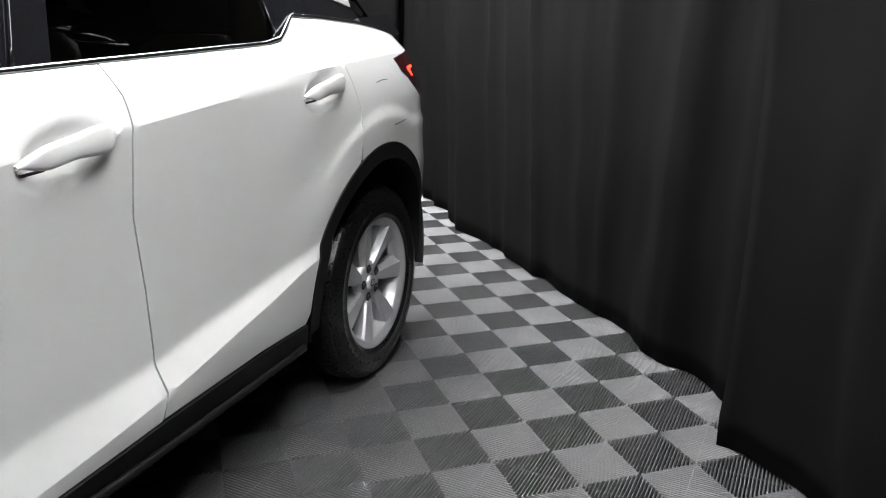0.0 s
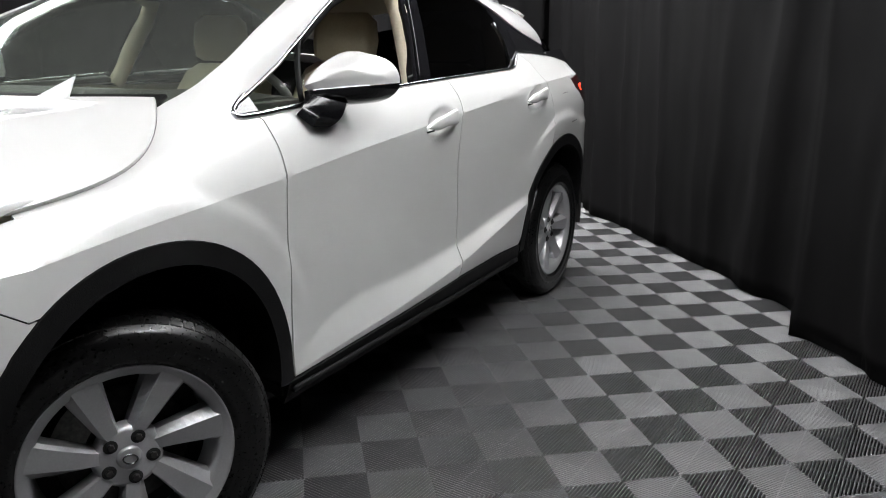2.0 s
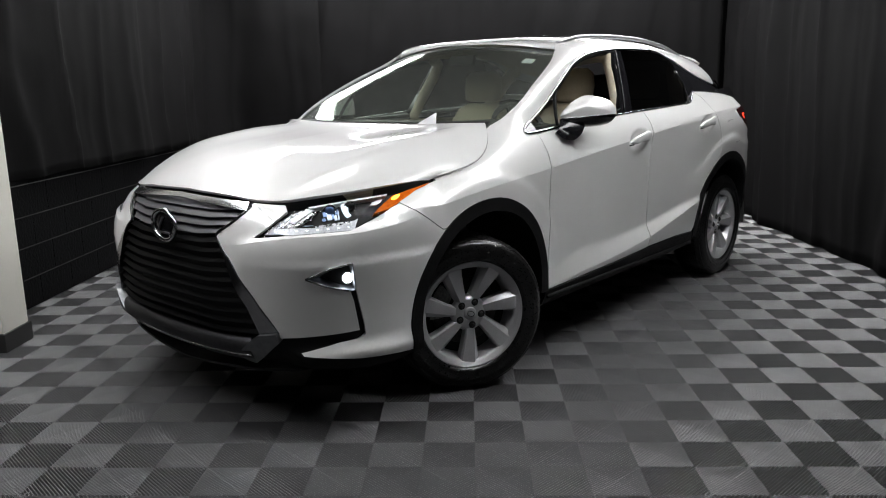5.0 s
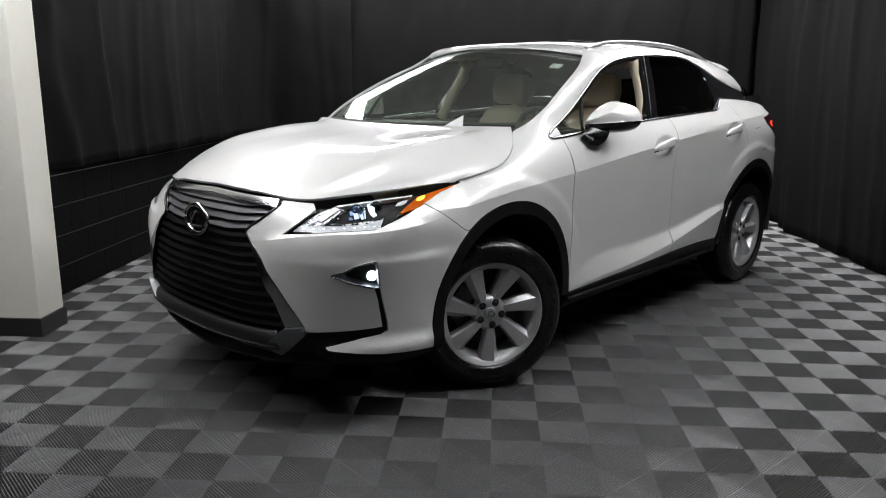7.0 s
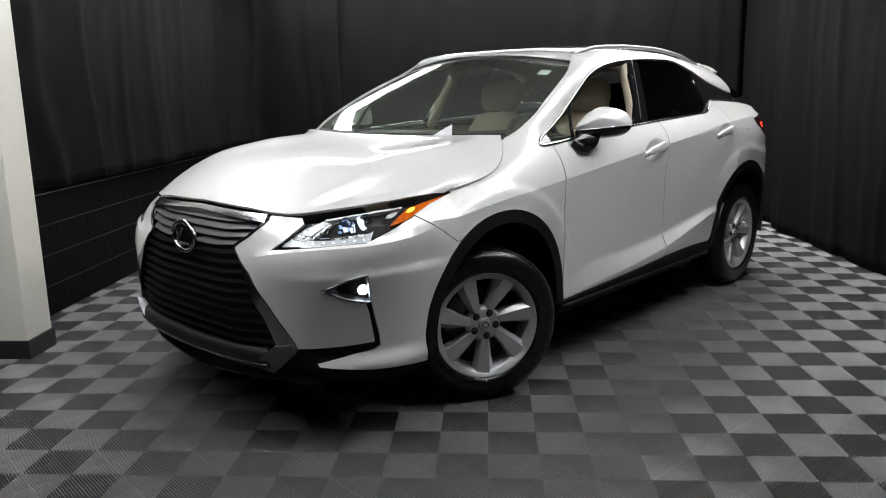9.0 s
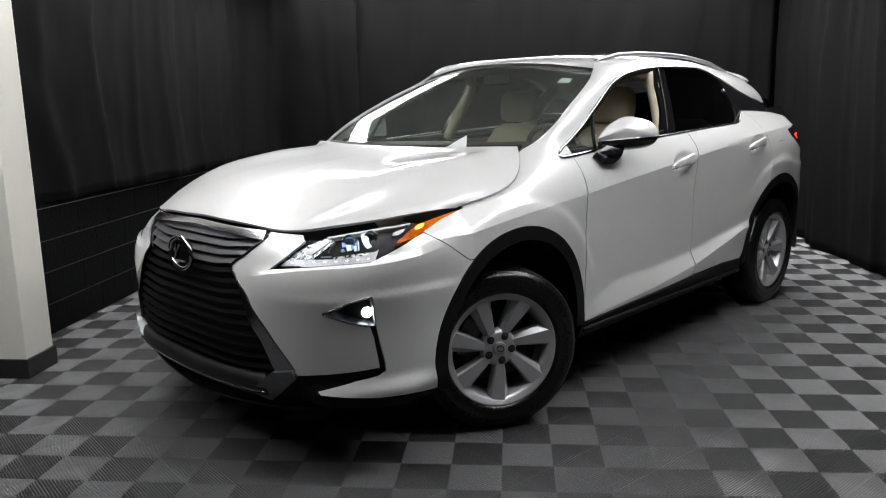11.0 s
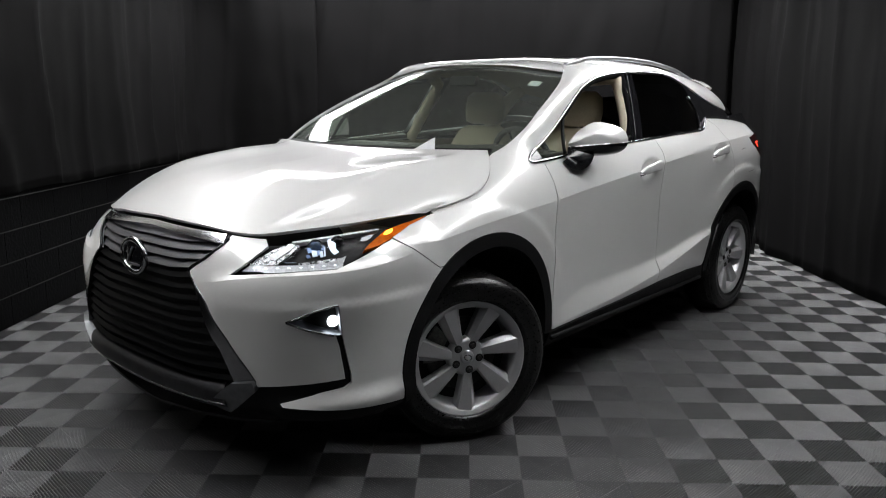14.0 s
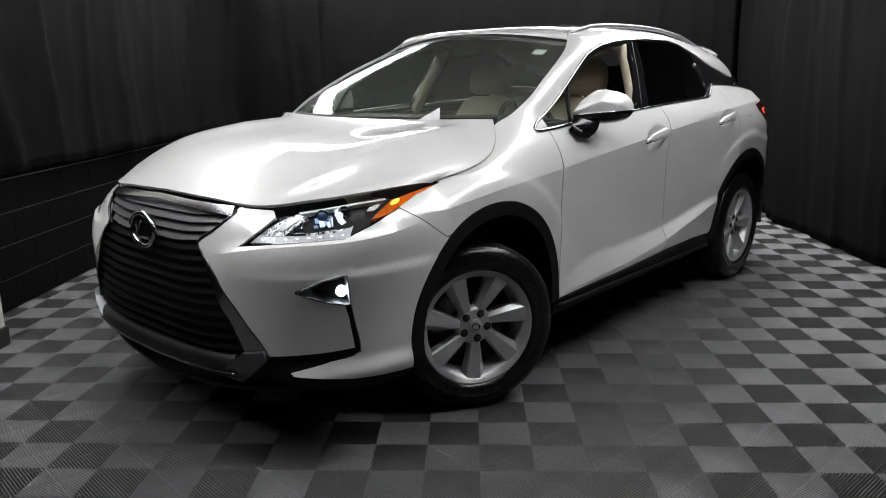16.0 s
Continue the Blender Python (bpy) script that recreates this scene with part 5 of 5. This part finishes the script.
# wheels
def wheel(name, x, y, z, turn, spin_by, label):
    hub = new(name)
    hub.parent = car
    tagged(hub, label)
    hub.matrix_basis = pose(x, y, z, 0, spin_by, turn)
    R = z + 0.0005
    prof = [(0.244, 0.085), (0.250, 0.108), (0.262, 0.115), (0.266, 0.1175), (0.270, 0.116), (0.298, 0.119), (0.302, 0.1205), (0.306, 0.119), (0.328, 0.116), (R - 0.022, 0.108), (R - 0.013, 0.100), (R - 0.004, 0.088), (R, 0.070), (R, 0.0), (R, -0.07), (R - 0.004, -0.088), (R - 0.022, -0.108), (0.300, -0.120), (0.232, -0.085)]
    mesh_object("tyre", *spin(prof, 96), RUBBER, hub, "black road tyre with worn tread")
    # tread blocks
    verts, faces = [], []
    for i in range(72):
        for row, (y0, y1) in enumerate(((0.074, 0.098), (0.040, 0.068), (-0.014, 0.014), (-0.068, -0.040))):
            w0 = 2 * math.pi * (i + 0.5 * (row % 2)) / 72
            w1 = w0 + 2 * math.pi / 72 * 0.86
            r0, r1 = R - 0.010, R + 0.003
            m = len(verts)
            for r in (r0, r1):
                for w in (w0, w1):
                    for yy in (y0, y1):
                        rr = r - (0.0115 if row == 0 and yy == y1 else 0)
                        verts.append((rr * math.cos(w), yy, rr * math.sin(w)))
            faces += [(m + 4, m + 5, m + 7, m + 6), (m, m + 1, m + 5, m + 4), (m + 2, m + 6, m + 7, m + 3), (m, m + 4, m + 6, m + 2), (m + 1, m + 3, m + 7, m + 5)]
    tagged(mesh_object("tread", verts, faces, RUBBER, hub, smooth=False), kind="stuff")
    rim = mesh_object("rim", *spin([(0.212, -0.09), (0.209, 0.02), (0.218, 0.085), (0.225, 0.092), (0.234, 0.098), (0.243, 0.104), (0.249, 0.109), (0.2505, 0.099), (0.242, 0.08)], 96), ALLOY, hub, "silver seven-spoke alloy rim")
    # dark dish behind the spokes, coloured for the shade inside the barrel
    mesh_object("barrel_shade", *spin([(0.204, 0.0), (0.12, -0.03), (0.05, -0.03)], 48), SEAM_AND_SHADE, hub)
    mesh_object("brake_disc", *spin([(0.06, 0.015), (0.155, 0.015), (0.158, 0.010), (0.158, -0.01)], 48), DARK_METAL, hub, "dull steel brake disc")
    mid = radians((20 if math.cos(radians(turn)) > 0 else 160) + spin_by)
    cv, cf = thick_grid(lambda a, r: Vector((r * math.cos(mid + a), 0.040 - 0.010 * abs(a) / 0.5 - 0.012 * ease(0.145, 0.178, r), r * math.sin(mid + a))), run(-0.5, 0.5, 9), run(0.100, 0.178, 5), 0.045)
    mesh_object("brake_caliper", cv, cf, CALIPER, hub, "dull cast brake caliper")
    for i in range(7):
        w = 2 * math.pi * i / 7 + math.pi / 2
        verts, faces = [], []
        rs = run(0.058, 0.238, 9)
        for r in rs:
            k = (r - 0.058) / 0.180
            half = 0.0215 + 0.0315 * k ** 1.1
            top = 0.072 + 0.026 * k ** 0.8
            skew = 0.036 * k ** 1.2
            for a, h in ((-half * 1.1, top - 0.050), (-half, top - 0.024), (-half * 0.50, top - 0.001), (half * 0.80, top - 0.004), (half, top - 0.013), (half * 1.05, top - 0.050)):
                a += skew
                verts.append((r * math.cos(w) - a * math.sin(w), h, r * math.sin(w) + a * math.cos(w)))
        for q in range(len(rs) - 1):
            for j in range(5):
                faces.append((q * 6 + j, (q + 1) * 6 + j, (q + 1) * 6 + j + 1, q * 6 + j + 1))
        mesh_object("spoke", verts, faces, ALLOY, rim, smooth=False)
    mesh_object("hub_plate", *spin([(0.0001, 0.070), (0.034, 0.072), (0.066, 0.074), (0.080, 0.066), (0.086, 0.040)], 40), ALLOY, rim)
    mesh_object("hub_cap", *spin([(0.0001, 0.083), (0.024, 0.082), (0.029, 0.079), (0.031, 0.070)], 32), ALLOY, rim, "round hub cap")
    ring = [(math.cos(q) * 0.017, 0.084, math.sin(q) * 0.012) for q in run(0, 2 * math.pi * 19 / 20, 20)]
    mesh_object("cap_mark", *tube(ring, 0.0022, 6, closed=True), DARK_CHROME, rim)
    for i in range(5):
        w = 2 * math.pi * i / 5 + 1.67
        # flat dark disc on the plate stands for the shade in a recess
        v, f = spin([(0.0001, 0.0745), (0.0155, 0.0750), (0.0175, 0.0735)], 14)
        mesh_object("nut_shade_disc", [(p[0] + 0.056 * math.cos(w), p[1] + 0.001, p[2] + 0.056 * math.sin(w)) for p in v], f, SEAM_AND_SHADE, rim)
        v, f = spin([(0.0001, 0.086), (0.0075, 0.086), (0.0095, 0.082), (0.010, 0.074)], 6)
        mesh_object("lug_nut", [(p[0] + 0.056 * math.cos(w), p[1] - 0.003, p[2] + 0.056 * math.sin(w)) for p in v], f, DARK_METAL, rim, smooth=False)
    return hub


STEER = -28
wheel("wheel", 0.0, 0.793, 0.357, STEER, -20, "front alloy wheel turned to the car's right")
wheel("wheel", 0.0, -0.785, 0.357, 180 + STEER, 40, "front alloy wheel turned to the car's right")
wheel("wheel", -2.79, 0.780, 0.367, 0, 20, "rear alloy wheel with black tyre")
wheel("wheel", -2.79, -0.780, 0.367, 180, 70, "rear alloy wheel with black tyre")
# wheel wells and underbody
for cx in (ARCH_F, ARCH_R):
    for k in (1, -1):
        v, f = thick_grid(lambda a, y: Vector((cx[0] + 0.47 * math.cos(a), k * y, cx[1] + 0.47 * math.sin(a))), run(-0.2, math.pi + 0.2, 28), run(0.45, 0.885, 5), 0.006, flip=k < 0)
        mesh_object("wheel_well", v, f, SEAM_AND_SHADE, car, "dark wheel well liner")
        v, f = thick_grid(lambda a, r: Vector((cx[0] + r * math.cos(a), k * 0.45, cx[1] + r * math.sin(a))), run(-0.2, math.pi + 0.2, 28), (0.02, 0.25, 0.48), 0.006, flip=k < 0)
        mesh_object("well_wall", v, f, SEAM_AND_SHADE, car)
bm = bmesh.new()
box(bm, (-3.4, -0.50, 0.25), (0.70, 0.50, 0.34), None, 0.03)
box(bm, (-2.30, -0.80, 0.25), (-0.50, 0.80, 0.34), None, 0.03)
part("underbody", bm, SEAM_AND_SHADE, car)
for cx in (-2.79, 0.0):
    mesh_object("axle", *tube([(cx, y, 0.374) for y in run(-0.75, 0.75, 4)], 0.05, 10), SEAM_AND_SHADE, car)

# ---- cabin ----
bm = bmesh.new()
box(bm, (-3.0, -0.72, 0.42), (-0.35, 0.72, 0.50), None, 0.02)
part("cabin_floor", bm, DASH, car)
for k in (1, -1):
    lin = thick_grid(lambda x, z: Vector((x, k * (half_width(x, z) - 0.075), z)), run(-0.5, -2.5, 24), run(0.5, 1.15, 8), 0.02, flip=k > 0)
    mesh_object("door_lining", *lin, BEIGE, car, "beige inner door lining")
    top = thick_grid(lambda x, z: Vector((x, k * (half_width(x, 1.15) - 0.085 + 0.05 * z), 1.165 + 0.02 * (-(x + 0.5)) * 0.9 - 0.01)), run(-0.5, -2.3, 20), (0, 0.5, 1), 0.02, flip=k < 0)
    mesh_object("door_top", *top, DASH, car)
    # inner pillar trim between the doors
    tr = along([(-1.37, 1.16), (-1.40, 1.25), (-1.44, 1.36), (-1.475, 1.46), (-1.48, 1.53), (-1.40, 1.565)], glasshouse, -0.045)
    mesh_object("pillar_trim", *tube([Vector((p.x, k * p.y, p.z)) for p in tr], 0.038, 10), BEIGE, car, "beige inner pillar trim")
    tr = along([(-2.2, 1.2), (-2.3, 1.4), (-2.4, 1.5)], glasshouse, -0.07)
    mesh_object("pillar_trim", *tube([Vector((p.x, k * p.y, p.z)) for p in tr], 0.05, 8), BEIGE, car)
dash = thick_grid(lambda y, v: Vector((-0.42 - 0.50 * v - 0.08 * (1 - (y / 0.7) ** 2) * v, y, 1.145 + 0.035 * math.sin(2.6 * v) + 0.02 * math.exp(-((y - 0.36) / 0.2) ** 2) * v - 0.25 * max(0, v - 0.8) ** 1.2)), run(-0.71, 0.71, 25), run(0, 1.25, 14), 0.02)
mesh_object("dashboard", *dash, DASH, car, "dark brown dashboard")
face = thick_grid(lambda y, v: Vector((-0.98 + 0.12 * v, y, 1.10 - 0.45 * v)), run(-0.71, 0.71, 9), run(0, 1, 5), 0.02)
mesh_object("dashboard_face", *face, DASH, car)
wheel_c = Vector((-1.02, 0.37, 1.10))
tilt = Matrix.Rotation(radians(-66), 4, "Y")
ringp = [wheel_c + tilt @ Vector((math.cos(w) * 0.185, math.sin(w) * 0.185, 0)) for w in run(0, 2 * math.pi * 39 / 40, 40)]
sw = mesh_object("steering_wheel", *tube(ringp, 0.016, 8, closed=True), DASH, car, "dark leather steering wheel")
for w in (0, math.pi, -math.pi / 2):
    mesh_object("spoke", *tube([wheel_c + tilt @ Vector((math.cos(w) * r, math.sin(w) * r, -0.02)) for r in (0.03, 0.1, 0.18)], 0.02, 8, 0.6), DASH, sw)


def seat(x, y, rear=False):
    s = new("seat")
    s.parent = car
    tagged(s, "tan leather seat with headrest")

    def pad(name, rows):
        """A soft pad through sections: centre, half width, half depth, and the lean of each."""
        verts, faces, nk = [], [], 20
        for c, hw, hd in rows:
            for j in range(nk):
                w = 2 * math.pi * j / nk
                cx, sx = math.cos(w), math.sin(w)
                verts.append((c[0] + math.copysign(abs(cx) ** 0.6, cx) * hd, y + math.copysign(abs(sx) ** 0.55, sx) * hw, c[1]))
        for i in range(len(rows) - 1):
            for j in range(nk):
                faces.append((i * nk + j, i * nk + (j + 1) % nk, (i + 1) * nk + (j + 1) % nk, (i + 1) * nk + j))
        faces += [tuple(range(nk))[::-1], tuple((len(rows) - 1) * nk + j for j in range(nk))]
        mesh_object(name, verts, faces, LEATHER, s)
    pad("cushion", [((x + 0.02, 0.58), 0.25, 0.24), ((x + 0.02, 0.66), 0.265, 0.27), ((x + 0.01, 0.74), 0.25, 0.26), ((x, 0.77), 0.20, 0.2)])
    pad("backrest", [((x - 0.20, 0.68), 0.24, 0.08), ((x - 0.23, 0.80), 0.265, 0.10), ((x - 0.27, 0.98), 0.265, 0.095), ((x - 0.31, 1.12), 0.245, 0.085), ((x - 0.335, 1.22), 0.19, 0.07), ((x - 0.345, 1.26), 0.12, 0.05)])
    pad("headrest", [((x - 0.345, 1.27), 0.10, 0.03), ((x - 0.345, 1.29), 0.135, 0.052), ((x - 0.35, 1.36), 0.145, 0.062), ((x - 0.355, 1.44), 0.135, 0.058), ((x - 0.36, 1.475), 0.095, 0.035)])


for x in (-1.25, -2.15):
    for y in (0.36, -0.36):
        seat(x, y)
bm = bmesh.new()
box(bm, (-1.45, -0.11, 0.5), (-0.75, 0.11, 0.86), None, 0.03)
part("centre_console", bm, DASH, car)
# pale sheet laid over the glass in place of a card's reflection
pv, pf = thick_grid(lambda a, b: screen(0.45 + 0.165 * a - 0.07 * a * b, 0.118 * a * b) + Vector((0.014, 0, 0.020)), run(0, 1, 6), run(0, 1, 6), 0.003)
pc = mesh_object("reflected_card", pv, pf, PAPER)
tagged(pc, "white sheet standing in for a card reflected in the windscreen", "paper card")
hl = thick_grid(lambda i, w: roof_surface(-1.10 - 1.85 * i, w * 0.93) - Vector((0, 0, 0.035)), run(0, 1, 16), run(-1, 1, 17), 0.01, flip=True)
mesh_object("headliner", *hl, BEIGE, car, "beige cloth headliner")
mm = thick_grid(lambda a, b: Vector((-0.93 - 0.02 * b, -0.09 + 0.18 * a, 1.505 + 0.05 * b)), run(0, 1, 5), run(0, 1, 4), 0.025)
mesh_object("rear_view_mirror", *mm, SATIN_BLACK, car)

# ---- floor tiles: plates of four ribbed quarters, the ribs turned from quarter to quarter ----
CELL, RIBS, TALL = 0.2, 13, 0.013


# section of one rib: shares of the spacing across, height
SECTION = ((-0.21, -TALL), (-0.19, -0.0030), (-0.13, -0.0007), (0.0, 0.0), (0.13, -0.0007), (0.19, -0.0030), (0.21, -TALL))


def tile_data():
    verts, faces = [], []
    p = CELL / RIBS

    def cut(c):
        c = min(max(c, -CELL + 0.0005), CELL - 0.0005)
        lo, hi = max(0.0003, c), min(CELL - 0.0003, CELL + c)
        return (lo, lo - c), (hi, hi - c)
    for i in range(2):
        for j in range(2):
            turned = (i + j) % 2

            def put(x, y, z):
                verts.append(((CELL - x if turned else x) + i * CELL, y + j * CELL, z))
            for k in range(-RIBS, RIBS):
                m = len(verts)
                for d, z in SECTION:
                    a, b = cut((k + 0.5 + d) * p)
                    put(*a, z)
                    put(*b, z)
                for q in range(len(SECTION) - 1):
                    f = (m + 2 * q, m + 2 * q + 2, m + 2 * q + 3, m + 2 * q + 1)
                    faces.append(f if turned else f[::-1])
            m = len(verts)
            h = 0.0018
            for x, y in ((0.0005, CELL - 2 * h), (2 * h, CELL - 0.0005), (CELL - 0.0005, 2 * h), (CELL - 2 * h, 0.0005)):
                put(x, y, -0.0030)
            faces.append((m, m + 1, m + 2, m + 3) if turned else (m + 3, m + 2, m + 1, m))
    return verts, faces


tv, tf = tile_data()
tile_mesh = bpy.data.meshes.new("tile")
tile_mesh.from_pydata(tv, [], tf)
tile_mesh.materials.append(TILE)
tile_mesh.polygons.foreach_set("use_smooth", [True] * len(tile_mesh.polygons))
o_e, o_n = ORIGIN.dot(E_DIR), ORIGIN.dot(N_DIR)
far_v, far_f, count = [], [], 0
spots = []
for i in range(-12, 22):
    for j in range(-14, 8):
        e, n = o_e + 0.4 * i + TILE_SHIFT[0], o_n + 0.4 * j + TILE_SHIFT[1]
        if BACK - 0.35 < e < OPEN - 0.05 and LEFT - 0.1 < n + 0.2 < RIGHT + 0.25:
            spots.append((math.hypot(e - 1.2, n - 0.9), e, n))
spots.sort()
for k, (_, e, n) in enumerate(spots):
    m = ROOM_M @ Matrix.Translation((e, n, 0))
    if k < 296:
        ob = new("tile", tile_mesh)
        ob.matrix_world = m
        ob.parent = ground
    else:
        q = len(far_v)
        far_v += [m @ Vector(v) for v in tv]
        far_f += [tuple(x + q for x in f) for f in tf]
ob = mesh_object("tiles", far_v, far_f, TILE, ground, "outer tiles of the ribbed plastic floor")
tagged(ob, kind="stuff")
